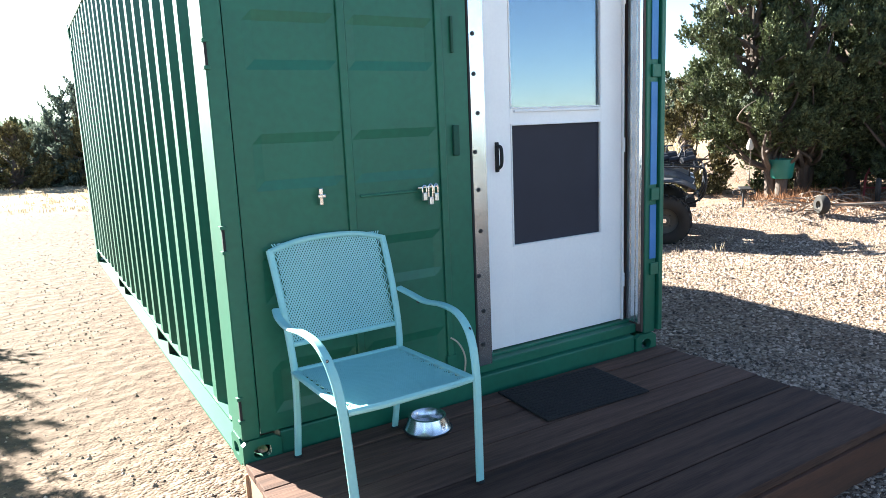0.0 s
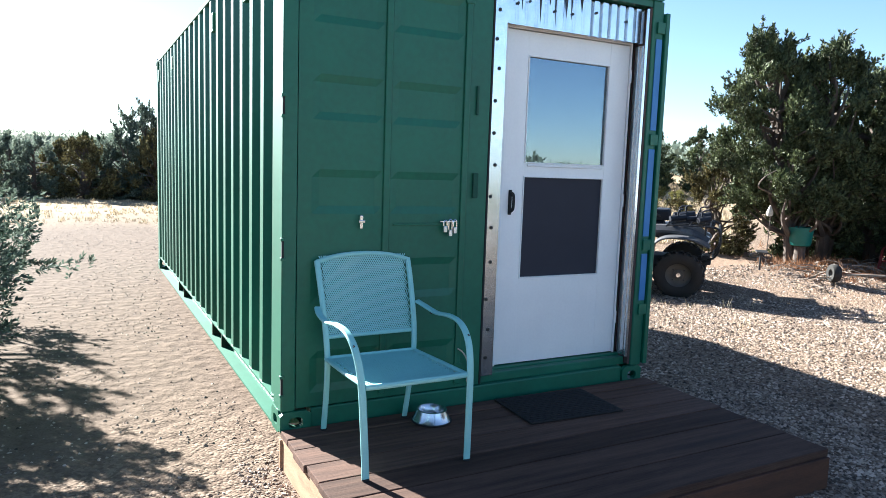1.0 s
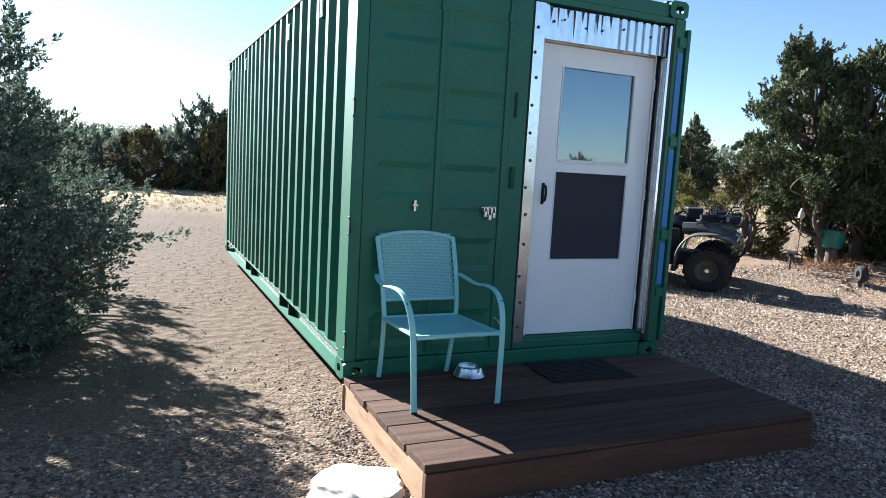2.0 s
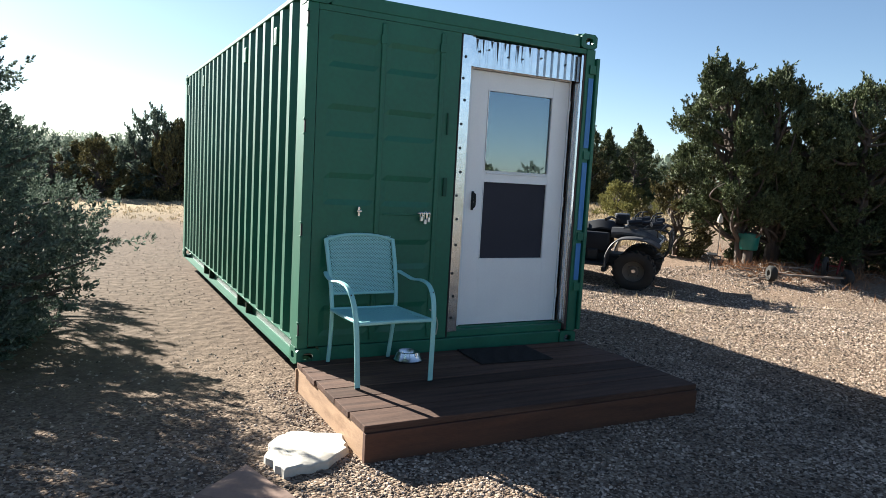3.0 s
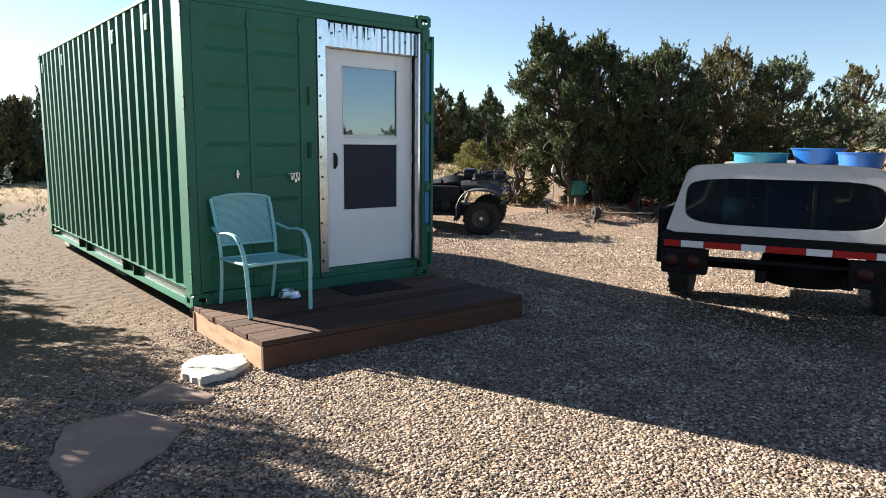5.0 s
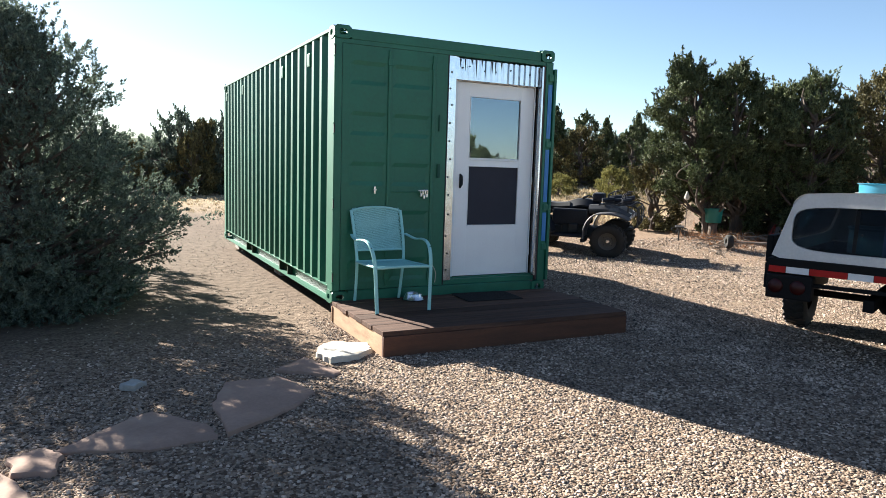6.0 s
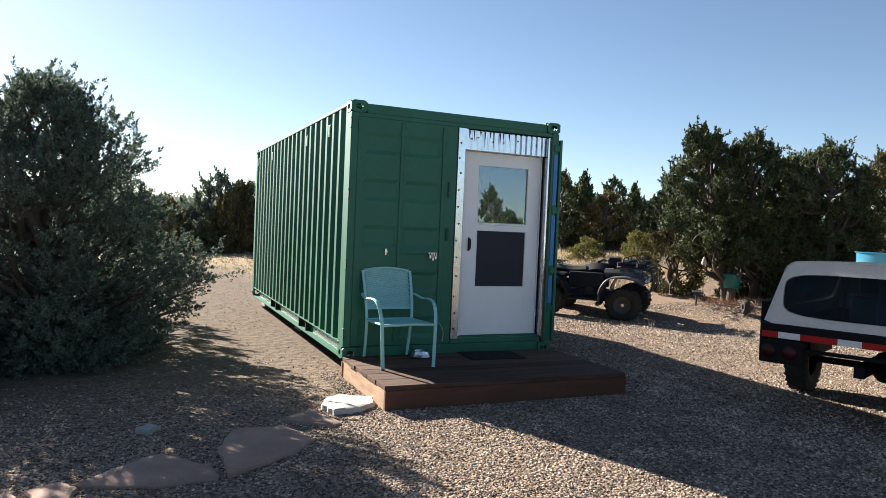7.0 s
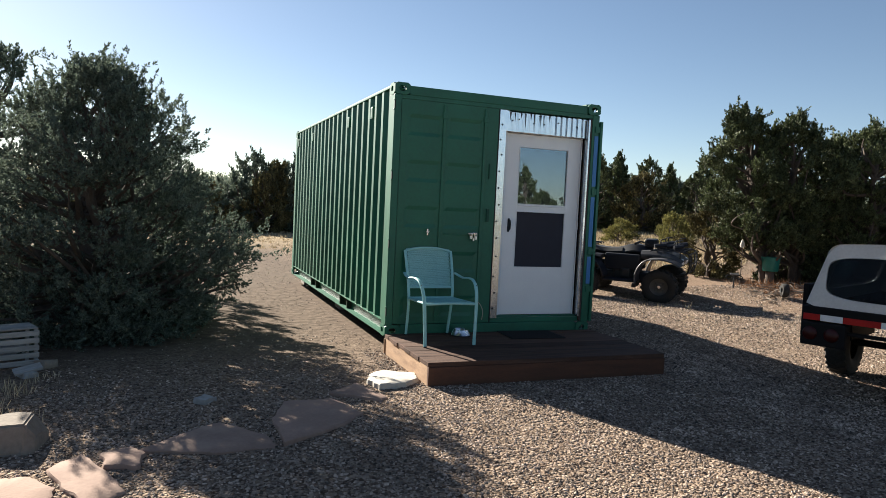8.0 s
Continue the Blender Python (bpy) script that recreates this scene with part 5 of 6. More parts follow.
def rack(x0, x1, z, wide, rails):
    for i in range(rails):
        y = -wide + 2 * wide * i / (rails - 1)
        rod(atv, "rack_rail", [(x0, y, z - 0.02), (x0 + 0.04, y, z), (x1 - 0.04, y, z), (x1, y, z - 0.02)], 0.009, DARK_STEEL, 3)
    for x in (x0 + 0.03, (x0 + x1) / 2, x1 - 0.03):
        rod(atv, "rack_bar", [(x, -wide, z), (x, wide, z)], 0.010, DARK_STEEL, 1)
    for x in (x0 + 0.06, x1 - 0.08):
        for y in (-wide * 0.6, wide * 0.6):
            rod(atv, "rack_post", [(x, y, z), (x, y * 0.9, z - 0.16)], 0.009, DARK_STEEL, 1)


rack(0.44, 0.92, 0.845, 0.40, 6)
rack(-1.00, -0.52, 0.86, 0.40, 6)
# brush guard at the nose
for s in (1, -1):
    rod(atv, "guard_tube", [(0.84, 0.34 * s, 0.845), (0.98, 0.33 * s, 0.81), (1.00, 0.31 * s, 0.62), (0.94, 0.27 * s, 0.47), (0.72, 0.20 * s, 0.38)], 0.013, DARK_STEEL, 5)
    rod(atv, "guard_tube", [(0.985, 0.14 * s, 0.80), (1.00, 0.13 * s, 0.62), (0.94, 0.12 * s, 0.47)], 0.010, DARK_STEEL, 4)
for x, z in ((0.985, 0.80), (1.00, 0.64), (0.94, 0.47)):
    rod(atv, "guard_bar", [(x, -0.33, z), (x, 0.33, z)], 0.012, DARK_STEEL, 1)
part("winch", box(cyl(B(), (0.86, -0.10, 0.42), (0.86, 0.10, 0.42), 0.05, 14), 0.83, 0.92, -0.14, 0.14, 0.36, 0.40, 0.008), DARK_STEEL, atv)
# steering
rod(atv, "steering_column", [(0.46, 0, 0.66), (0.33, 0, 0.90)], 0.022, DARK_STEEL, 1, 8)
rod(atv, "handlebar", [(0.21, -0.40, 0.945), (0.25, -0.26, 0.965), (0.34, -0.10, 0.915), (0.34, 0.10, 0.915), (0.25, 0.26, 0.965), (0.21, 0.40, 0.945)], 0.013, DARK_STEEL, 4, 8, (1, 0, 0))
for s in (1, -1):
    part("grip", cyl(B(), (0.205, 0.43 * s, 0.940), (0.235, 0.30 * s, 0.959), 0.020, 12), BLACK_RUBBER, atv, "black rubber grip")
    rod(atv, "brake_lever", [(0.29, 0.22 * s, 0.955), (0.32, 0.32 * s, 0.960), (0.28, 0.42 * s, 0.945)], 0.006, DARK_STEEL, 3)
pod = B()
box(pod, 0.27, 0.45, -0.11, 0.11, 0.86, 1.00, 0.03)
part("instrument_pod", pod, ATV_DARK, atv)
# bundle of gear tied on the front rack
for i, (x, y, w, h) in enumerate(((0.54, -0.24, 0.08, 0.10), (0.62, 0.0, 0.08, 0.13), (0.72, -0.18, 0.09, 0.09), (0.80, 0.12, 0.07, 0.11), (0.56, 0.20, 0.09, 0.10), (0.82, -0.28, 0.06, 0.10))):
    bm = B()
    rng = random.Random(300 + i)
    cyl(bm, (x - w, y - 0.03, 0.875 + h * 0.3), (x + w, y + 0.05, 0.875 + h * 0.5), h * 0.36, 8)
    rod_pts = [(x, y, 0.88), (x + rng.uniform(-0.04, 0.04), y, 0.90 + h), (x + 0.05, y + 0.05, 0.96 + h * 0.6)]
    sweep(bm, smooth_line(rod_pts, 3), round_ring(0.010, 5), (0, 1, 0))
    part("rack_gear", bm, ATV_DARK, atv, "dark odds and ends strapped to the rack")
part("strap", box(B(), -0.78, -0.74, -0.41, 0.41, 0.872, 0.884, 0.003), CHROME_BLUE, atv, "blue strap over the rear rack")


# ---------- trailer with a camper shell ----------
SHELL = mat("dull_white_fibreglass", (0.60, 0.58, 0.55), (0.49, 0.47, 0.44), 3, 50, 0.5, bump=0.05, stain=(0.40, 0.37, 0.34), stain_scale=2.5)
BLACK_PAINT = mat("black_trailer_paint", (0.007, 0.007, 0.008), (0.004, 0.004, 0.004), 6, 80, 0.7, bump=0.08, spec=0.2)
RED_TAPE = mat("red_reflective_tape", (0.40, 0.010, 0.008), (0.31, 0.008, 0.006), 20, 200, 0.5, spec=0.25)
WHITE_TAPE = mat("white_reflective_tape", (0.75, 0.75, 0.75), (0.62, 0.62, 0.62), 20, 200, 0.4)
RED_LENS = mat("red_lamp_lens", (0.035, 0.0015, 0.001), (0.025, 0.001, 0.0008), 30, 300, 0.35, spec=0.3)
TUB_BLUE = mat("blue_plastic", (0.008, 0.095, 0.33), (0.006, 0.075, 0.28), 6, 60, 0.4, bump=0.03)
TUB_TEAL = mat("teal_plastic", (0.012, 0.15, 0.235), (0.010, 0.125, 0.20), 6, 60, 0.4, bump=0.03)
SMOKED = glass("smoked_window_glass", (0.19, 0.20, 0.21), 0.0, 1.2)

TX, TY, TH, LIFT = 3.470, -3.054, 23.1, 0.055
trl = thing("camper_trailer", pose(TX, TY, gz(TX, TY) + LIFT, 0, 0, TH), "black pickup-bed trailer with a white camper shell", "trailer")
for s in (1, -1):
    wheel(trl, 1.52, 0.90 * s, 0.34, 0.22, 26, RIM_STEEL, s, z=0.34 - LIFT)
    part("wheel_arch", arch(B(), 1.52, min(0.951 * s, 1.02 * s), max(0.951 * s, 1.02 * s), 0.38, 0.395, 0.30, 10, 170), BLACK_PAINT, trl)
    y0, y1 = sorted((0.80 * s, 0.865 * s))
    sp = B()
    box(sp, 0.02, 1.10, y0, y1, 0.44, 0.775, 0.012)
    box(sp, 1.94, 2.40, y0, y1, 0.44, 0.775, 0.012)
    box(sp, 1.10, 1.94, y0, y1, 0.735, 0.775, 0.006)
    part("side_panel", sp, BLACK_PAINT, trl)
    # added unseen liner that blocks sun coming through the wheel opening
    part("wheel_well", box(B(), 1.102, 1.938, min(0.74 * s, 0.752 * s), max(0.74 * s, 0.752 * s), 0.36, 0.655), BLACK_PAINT, trl)
    y0, y1 = sorted((0.895 * s, 0.948 * s))
    part("side_board", box(B(), 0.26, 2.36, y0, y1, 0.70, 0.940, 0.008), BLACK_PAINT, trl, "black upright side board")
    part("side_board", box(B(), 0.26, 0.80, y0, y1, 0.47, 0.698, 0.008), BLACK_PAINT, trl, "black upright side board")
    for x in (0.34, 0.90, 1.90, 2.28):
        part("board_bracket", box(B(), x - 0.02, x + 0.02, min(0.866 * s, 0.894 * s), max(0.866 * s, 0.894 * s), 0.62, 0.76), BLACK_PAINT, trl)
    y0, y1 = sorted((0.495 * s, 0.845 * s))
    lb = part("lamp_box", box(B(), -0.06, 0.06, y0, y1, 0.440, 0.640, 0.012), BLACK_PAINT, trl)
    for y in (0.60 * s, 0.77 * s):
        lens = lathe(B(), [(0.0005, 0.016), (0.045, 0.012), (0.058, 0.0), (0.062, -0.012)], 24)
        ob = part("tail_lamp", lens, RED_LENS, lb, "round red lens", True)
        ob.matrix_local = pose(-0.064, y, 0.545, 0, -90, 0)
part("bed_floor", box(B(), 0.02, 2.42, -0.80, 0.80, 0.662, 0.70, 0.01), BLACK_PAINT, trl)
part("tailgate", box(B(), -0.01, 0.03, -0.86, 0.86, 0.655, 0.770, 0.006), BLACK_PAINT, trl)
part("front_panel", box(B(), 2.40, 2.44, -0.86, 0.86, 0.45, 0.775, 0.01), BLACK_PAINT, trl)
part("frame_bar", box(B(), 0.0, 0.05, -0.50, 0.50, 0.555, 0.585, 0.004), BLACK_PAINT, trl)
for y in (-0.50, 0.10):
    part("frame_beam", box(B(), 0.05, 3.0, y - 0.04, y + 0.04, 0.40, 0.50, 0.008), BLACK_PAINT, trl)
part("axle", cyl(B(), (1.52, -0.80, 0.295), (1.52, 0.80, 0.295), 0.035, 12), BLACK_PAINT, trl)
part("spare_wheel", lathe(B(), [(0.001, -0.06), (0.18, -0.06), (0.20, -0.10), (0.31, -0.11), (0.34, -0.07), (0.345, 0.0), (0.34, 0.07), (0.31, 0.11), (0.20, 0.10), (0.18, 0.06), (0.001, 0.06)], 36), BLACK_PAINT, trl,
     "black spare wheel slung under the frame", True).matrix_local = pose(0.70, -0.22, 0.435)
part("drawbar", box(B(), 2.42, 3.5, -0.05, 0.05, 0.42, 0.50, 0.008), BLACK_PAINT, trl)
y, red = 0.845, True
first = True
while y > -0.84:
    w = 0.135 if first else (0.279 if red else 0.178)
    first = False
    e = max(y - w, -0.845)
    part("reflector_strip", box(B(), -0.0150, -0.0105, e + 0.002, y - 0.002, 0.655, 0.708), RED_TAPE if red else WHITE_TAPE, trl, "red reflective tape" if red else "white reflective tape")
    y, red = e, not red


def window_wall(outer, inner, place, thick, round_top=0.0, cut=72):
    """A wall between two outlines given as half sizes and centres; place turns (a, b, depth) into a point."""
    (oa, ob_, ot), (ia, ib, ic, pw) = outer, inner
    bm = B()
    rings = []
    for depth in (0.0, thick):
        o, i_ = [], []
        for k in range(cut):
            a = 2 * math.pi * (k + 0.5) / cut
            c, s = math.cos(a), math.sin(a)
            e = (abs(c) ** pw + abs(s) ** pw) ** (-1 / pw)
            ax, bx = c * e * ia, s * e * ib + ic
            i_.append(bm.verts.new(place(ax, bx, depth)))
            f = 1.0 / max(abs(c), abs(s))
            fy, fz = c * f, s * f
            z = ob_[0] + (ob_[1] - ob_[0]) * (fz + 1) / 2
            wdt = oa + (ot - oa) * (z - ob_[0]) / (ob_[1] - ob_[0])
            q = fy * wdt
            if round_top:
                top = oa + (ot - oa) * (ob_[1] - round_top - ob_[0]) / (ob_[1] - ob_[0])
                dy, dz = abs(q) - (top - round_top), z - (ob_[1] - round_top)
                if dy > 0 and dz > 0:
                    m = max(dy, dz) / math.hypot(dy, dz)
                    q = math.copysign(top - round_top + dy * m, q)
                    z = ob_[1] - round_top + dz * m
                z += 0.030 * (1 - (q / ot) ** 2) * max(0.0, (z - ob_[1] + 0.12) / 0.12)
            o.append(bm.verts.new(place(q, z, depth)))
        rings.append((o, i_))
    (o0, i0), (o1, i1) = rings
    for k in range(cut):
        j = (k + 1) % cut
        for q in ((o0[k], o0[j], i0[j], i0[k]), (o1[k], i1[k], i1[j], o1[j]), (o0[k], o1[k], o1[j], o0[j]), (i0[k], i0[j], i1[j], i1[k])):
            bm.faces.new(q)
    return bm


def pane_shape(ia, ib, ic, pw, place, thick, cut=40):
    bm = B()
    rows = []
    for depth in (0.0, thick):
        rows.append([bm.verts.new(place(math.cos(a) * e * ia, math.sin(a) * e * ib + ic, depth))
                     for a in (2 * math.pi * (k + 0.5) / cut for k in range(cut)) for e in [(abs(math.cos(a)) ** pw + abs(math.sin(a)) ** pw) ** (-1 / pw)]])
    for k in range(cut):
        bm.faces.new((rows[0][k], rows[0][(k + 1) % cut], rows[1][(k + 1) % cut], rows[1][k]))
    bm.faces.new(rows[0][::-1])
    bm.faces.new(rows[1])
    return bm


LEN, Z0, Z1, HB, HT = 2.40, 0.775, 1.315, 0.840, 0.690
rake = 0.16
shell = part("camper_shell", window_wall((HB, (Z0, Z1), HT), (0.70, 0.185, 1.035, 5.0), lambda a, b, d: (d + rake * (b - Z0), a, b), 0.03, 0.11), SHELL, trl, "dull white fibreglass shell")
part("front_wall", window_wall((HB, (Z0, Z1), HT), (0.60, 0.150, 1.045, 5.0), lambda a, b, d: (LEN - d - rake * (b - Z0), a, b), 0.03, 0.11), SHELL, shell)
for s in (1, -1):
    lean = (HB - HT) / (Z1 - Z0)
    part("side_wall", window_wall((LEN / 2 - 0.0305, (Z0, Z1 - 0.10), LEN / 2 - 0.0305 - rake * 0.42), (0.85, 0.145, 1.045, 6.0),
                                  lambda a, b, d, s=s: (LEN / 2 + a, s * (HB - d - lean * (b - Z0)), b), 0.025, 0), SHELL, shell)
    part("side_window", pane_shape(0.870, 0.165, 1.045, 6.0, lambda a, b, d, s=s: (LEN / 2 + a, s * (HB + 0.005 - d - lean * (b - Z0)), b), 0.004), SMOKED, shell)
    rf = B()
prof = []
top_y = HB + (HT - HB) * (Z1 - 0.11 - Z0) / (Z1 - Z0)
for i in range(8):
    a = radians(90 * i / 7)
    prof.append((top_y - 0.11 + 0.11 * math.cos(a), Z1 - 0.11 + 0.11 * math.sin(a)))
prof += [(y, Z1) for y in (0.50, 0.38, 0.25, 0.12)]
prof = prof + [(0.0, Z1)] + [(-y, z) for y, z in reversed(prof)]
prof = [(y, z + 0.030 * (1 - (y / HT) ** 2) * max(0.0, (z - Z1 + 0.12) / 0.12)) for y, z in prof]
rings = []
for x, grow, low in ((0.096, -0.004, 0), (0.084, 0.003, 0), (0.24, 0.004, 0.004), (LEN - 0.30, 0.006, 0.045), (LEN - 0.084, 0.003, 0.05), (LEN - 0.096, -0.004, 0.05)):
    rings.append(([rf.verts.new((x, y * (1 + grow), z + grow - low)) for y, z in prof], [rf.verts.new((x, y * (0.965 + grow), z + grow - low - 0.022)) for y, z in prof]))
for (o0, i0), (o1, i1) in zip(rings, rings[1:]):
    for k in range(len(prof) - 1):
        rf.faces.new((o0[k], o0[k + 1], o1[k + 1], o1[k]))
        rf.faces.new((i0[k], i1[k], i1[k + 1], i0[k + 1]))
    rf.faces.new((o0[0], o1[0], i1[0], i0[0]))
    rf.faces.new((o0[-1], i0[-1], i1[-1], o1[-1]))
for o, i in (rings[0], rings[-1]):
    for k in range(len(prof) - 1):
        rf.faces.new((o[k], i[k], i[k + 1], o[k + 1]))
part("shell_roof", rf, SHELL, shell, "", True)
part("rear_window", pane_shape(0.695, 0.182, 1.035, 5.0, lambda a, b, d: (0.010 + d + rake * (b - Z0), a, b), 0.004), SMOKED, shell, "smoked sliding rear window")
part("front_window", pane_shape(0.620, 0.170, 1.045, 5.0, lambda a, b, d: (LEN + 0.005 - d - rake * (b - Z0), a, b), 0.004), SMOKED, shell)
for y in (-0.235, 0.235):
    part("window_bar", box(B(), 0.004, 0.016, y - 0.014, y + 0.014, 0.865, 1.205, 0.002, Matrix.Translation((rake * 0.26, 0, 0)) @ Matrix.Translation((0, 0, 1.035)) @ Matrix.Rotation(math.atan(rake), 4, "Y") @ Matrix.Translation((0, 0, -1.035))), BLACK_PAINT, shell)
for y in (0.19, -0.19):
    part("window_latch", box(B(), 0.030, 0.044, y - 0.005, y + 0.005, 1.00, 1.022, 0.002), DARK_STEEL, shell)


def tub(name, x, y, z, r0, r1, h, material, label, group):
    t = thing(name, pose(TX, TY, gz(TX, TY) + LIFT, 0, 0, TH) @ pose(x, y, z), label, "tub", group)
    part("body", lathe(B(), [(0.001, 0.0), (r0 * 0.97, 0.0), (r0, 0.01), (r1 * 0.97, h * 0.9), (r1, h * 0.9), (r1 * 1.02, h * 0.93), (r1 * 1.02, h), (r1 * 0.96, h), (r0 * 0.95, 0.02), (0.001, 0.016)], 40), material, t, "", True)
    part("rim", lathe(B(), [(r1 * 1.02, h * 0.94), (r1 * 1.05, h * 0.97), (r1 * 1.02, h * 1.005), (r1 * 0.96, h * 1.003)], 40), material, t, "", True)
    return t


tub("plastic_tub", 1.60, 0.25, 1.312, 0.238, 0.250, 0.108, TUB_TEAL, "teal plastic tub on the camper shell's roof", "tubs on the roof")
tub("plastic_tub", 1.62, -0.245, 1.316, 0.180, 0.232, 0.152, TUB_BLUE, "blue flared plastic tub on the camper shell's roof", "tubs on the roof")
tub("plastic_tub", 1.30, -0.585, 1.300, 0.165, 0.195, 0.132, TUB_BLUE, "smaller blue plastic tub on the camper shell's roof", "tubs on the roof")
tub("plastic_drum", 0.80, -0.10, 0.702, 0.24, 0.24, 0.48, TUB_BLUE, "blue plastic drum standing inside the trailer", "drums in the trailer")
tub("plastic_drum", 1.95, 0.34, 0.702, 0.26, 0.26, 0.27, TUB_TEAL, "teal plastic drum standing inside the trailer", "drums in the trailer")


# ---------- stones ----------
slab("limestone_slab", -0.225, -1.10, [(-0.245, -0.02), (-0.13, 0.25), (0.00, 0.31), (0.245, 0.15), (0.185, -0.06), (0.03, -0.215), (-0.21, -0.235)], -0.04, 0.040, WHITE_STONE,
     "thick pale limestone slab used as a step beside the deck", "stone", seed=3, tilt=(-2, 1))
for i, (x, y, pts) in enumerate((
        (-0.62, -1.43, [(-0.24, 0.03), (0.05, 0.29), (0.185, -0.16), (0.11, -0.24), (-0.05, -0.11)]),
        (-1.04, -1.98, [(-0.33, 0.03), (-0.18, 0.43), (0.18, 0.44), (0.31, 0.03), (0.12, -0.20), (-0.32, -0.48)]),
        (-1.80, -2.27, [(-0.42, -0.10), (0.08, 0.33), (0.36, 0.02), (0.38, -0.20), (0.04, -0.24)]),
        (-2.29, -2.47, [(-0.11, 0.09), (0.05, 0.17), (0.13, 0.03), (0.10, -0.18), (-0.07, -0.12)]),
        (-2.44, -2.74, [(-0.20, 0.17), (-0.06, 0.38), (0.08, 0.14), (0.21, -0.21), (0.06, -0.36), (-0.10, -0.10)]),
        (-2.82, -2.95, [(-0.30, 0.22), (-0.02, 0.29), (0.12, 0.28), (0.25, 0.10), (0.26, -0.12), (-0.16, -0.30)]))):
    slab("flagstone", x, y, pts, -0.05, 0.022 + 0.004 * (i % 2), PINK_STONE, "pinkish sandstone flagstone set in the gravel path", "stone", "stepping stones", seed=60 + i, tilt=(0.6 * (-1) ** i, 0.5))


def boulder(name, x, y, sx, sy, sz, seed, material, label, cuts=3, rough=0.16):
    bm = B()
    bmesh.ops.create_icosphere(bm, subdivisions=cuts, radius=1.0)
    rng = random.Random(seed)
    off = Vector((rng.uniform(-9, 9), rng.uniform(-9, 9), rng.uniform(-9, 9)))
    for v in bm.verts:
        c = v.co
        k = 1 + rough * noise.noise(c * 1.3 + off) * 2 + rough * 0.5 * noise.noise(c * 4 + off)
        q = Vector((math.copysign(abs(c.x) ** 0.42, c.x), math.copysign(abs(c.y) ** 0.42, c.y), math.copysign(abs(c.z) ** 0.42, c.z)))
        v.co = Vector((q.x * sx, q.y * sy, q.z * sz)) * k
    ob = link(name, bm, material, True)
    ob.matrix_world = pose(x, y, gz(x, y) + sz * 0.55, rng.uniform(-6, 6), rng.uniform(-6, 6), rng.uniform(0, 360))
    return tagged(ob, label, "rock", "loose rocks")


def chunk(name, x, y, sx, sy, sz, seed, material, label, turn):
    """A broken block of stone: a box cut by slanting planes, its edges rounded off."""
    rng = random.Random(seed)
    bm = box(B(), -sx, sx, -sy, sy, -0.04, sz)
    for k in range(9):
        a = 2 * math.pi * (k + rng.uniform(-0.35, 0.35)) / 9
        n = Vector((math.cos(a) / sx, math.sin(a) / sy, rng.uniform(0.5, 2.2) / sz * 0.25)).normalized()
        reach = abs(n.x) * sx + abs(n.y) * sy
        geo = bmesh.ops.bisect_plane(bm, geom=bm.verts[:] + bm.edges[:] + bm.faces[:], plane_co=n * reach * rng.uniform(0.78, 0.92) + Vector((0, 0, sz * 0.5)), plane_no=n, clear_outer=True)
        bmesh.ops.holes_fill(bm, edges=[g for g in geo["geom_cut"] if isinstance(g, bmesh.types.BMEdge)])
    bmesh.ops.bevel(bm, geom=bm.edges[:], offset=0.010, segments=2, affect="EDGES")
    ob = link(name, bm, material)
    ob.matrix_world = pose(x, y, gz(x, y), 3, -4, turn)
    return tagged(ob, label, "rock", "loose rocks")


ROCK = mat("tan_rock", (0.27, 0.22, 0.175), (0.16, 0.13, 0.105), 4, 40, 0.9, bump=0.9, spread=0.12, stain=(0.34, 0.285, 0.225), stain_scale=3)
GREY_ROCK = mat("grey_rock", (0.38, 0.37, 0.35), (0.24, 0.23, 0.22), 4, 40, 0.9, bump=0.6, spread=0.12)
chunk("rock", -2.93, -2.12, 0.20, 0.15, 0.160, 5, ROCK, "square tan rock beside the flagstone path", -8)
boulder("rock", -1.79, -1.42, 0.075, 0.055, 0.03, 6, GREY_ROCK, "flat grey rock in the shrub's shade")
for i, (x, y, s) in enumerate(((-3.02, -0.12, 0.07), (-3.42, 0.52, 0.12), (-3.62, -0.35, 0.11))):
    boulder("rock", x, y, s * 1.2, s, s * 0.6, 70 + i, GREY_ROCK if i % 2 else ROCK, "pale grey rock at the foot of the shrub", 2)
WEATHERED = mat("silver_weathered_board", (0.34, 0.325, 0.30), (0.20, 0.19, 0.175), 4, 40, 0.75, bump=0.3, spread=0.12, stretch=(1, 8, 8))
crate = thing("slatted_crate", pose(-3.34, -0.02, gz(-3.34, -0.02), 0, 0, 24), "weathered grey slatted crate at the foot of the shrub", "crate")
for i in range(5):
    part("slat", box(B(), -0.22, 0.22, -0.155, -0.143, 0.02 + 0.062 * i, 0.064 + 0.062 * i, 0.003), WEATHERED, crate)
    part("slat", box(B(), -0.22, 0.22, 0.143, 0.155, 0.02 + 0.062 * i, 0.064 + 0.062 * i, 0.003), WEATHERED, crate)
    part("top_slat", box(B(), -0.215, 0.215, -0.14 + 0.058 * i, -0.095 + 0.058 * i, 0.325, 0.337, 0.003), WEATHERED, crate)
for x in (-0.20, 0.20):
    for y in (-0.13, 0.13):
        part("corner_post", box(B(), x - 0.014, x + 0.014, y - 0.0125, y + 0.0125, 0.0, 0.324, 0.003), WEATHERED, crate)
board = link("loose_board", box(B(), -0.10, 0.10, -0.05, 0.05, 0.0, 0.022, 0.003), WEATHERED)
board.matrix_world = pose(-3.10, -0.42, gz(-3.10, -0.42) + 0.05, 14, -10, 20)
tagged(board, "short grey weathered board lying on stones", "board")
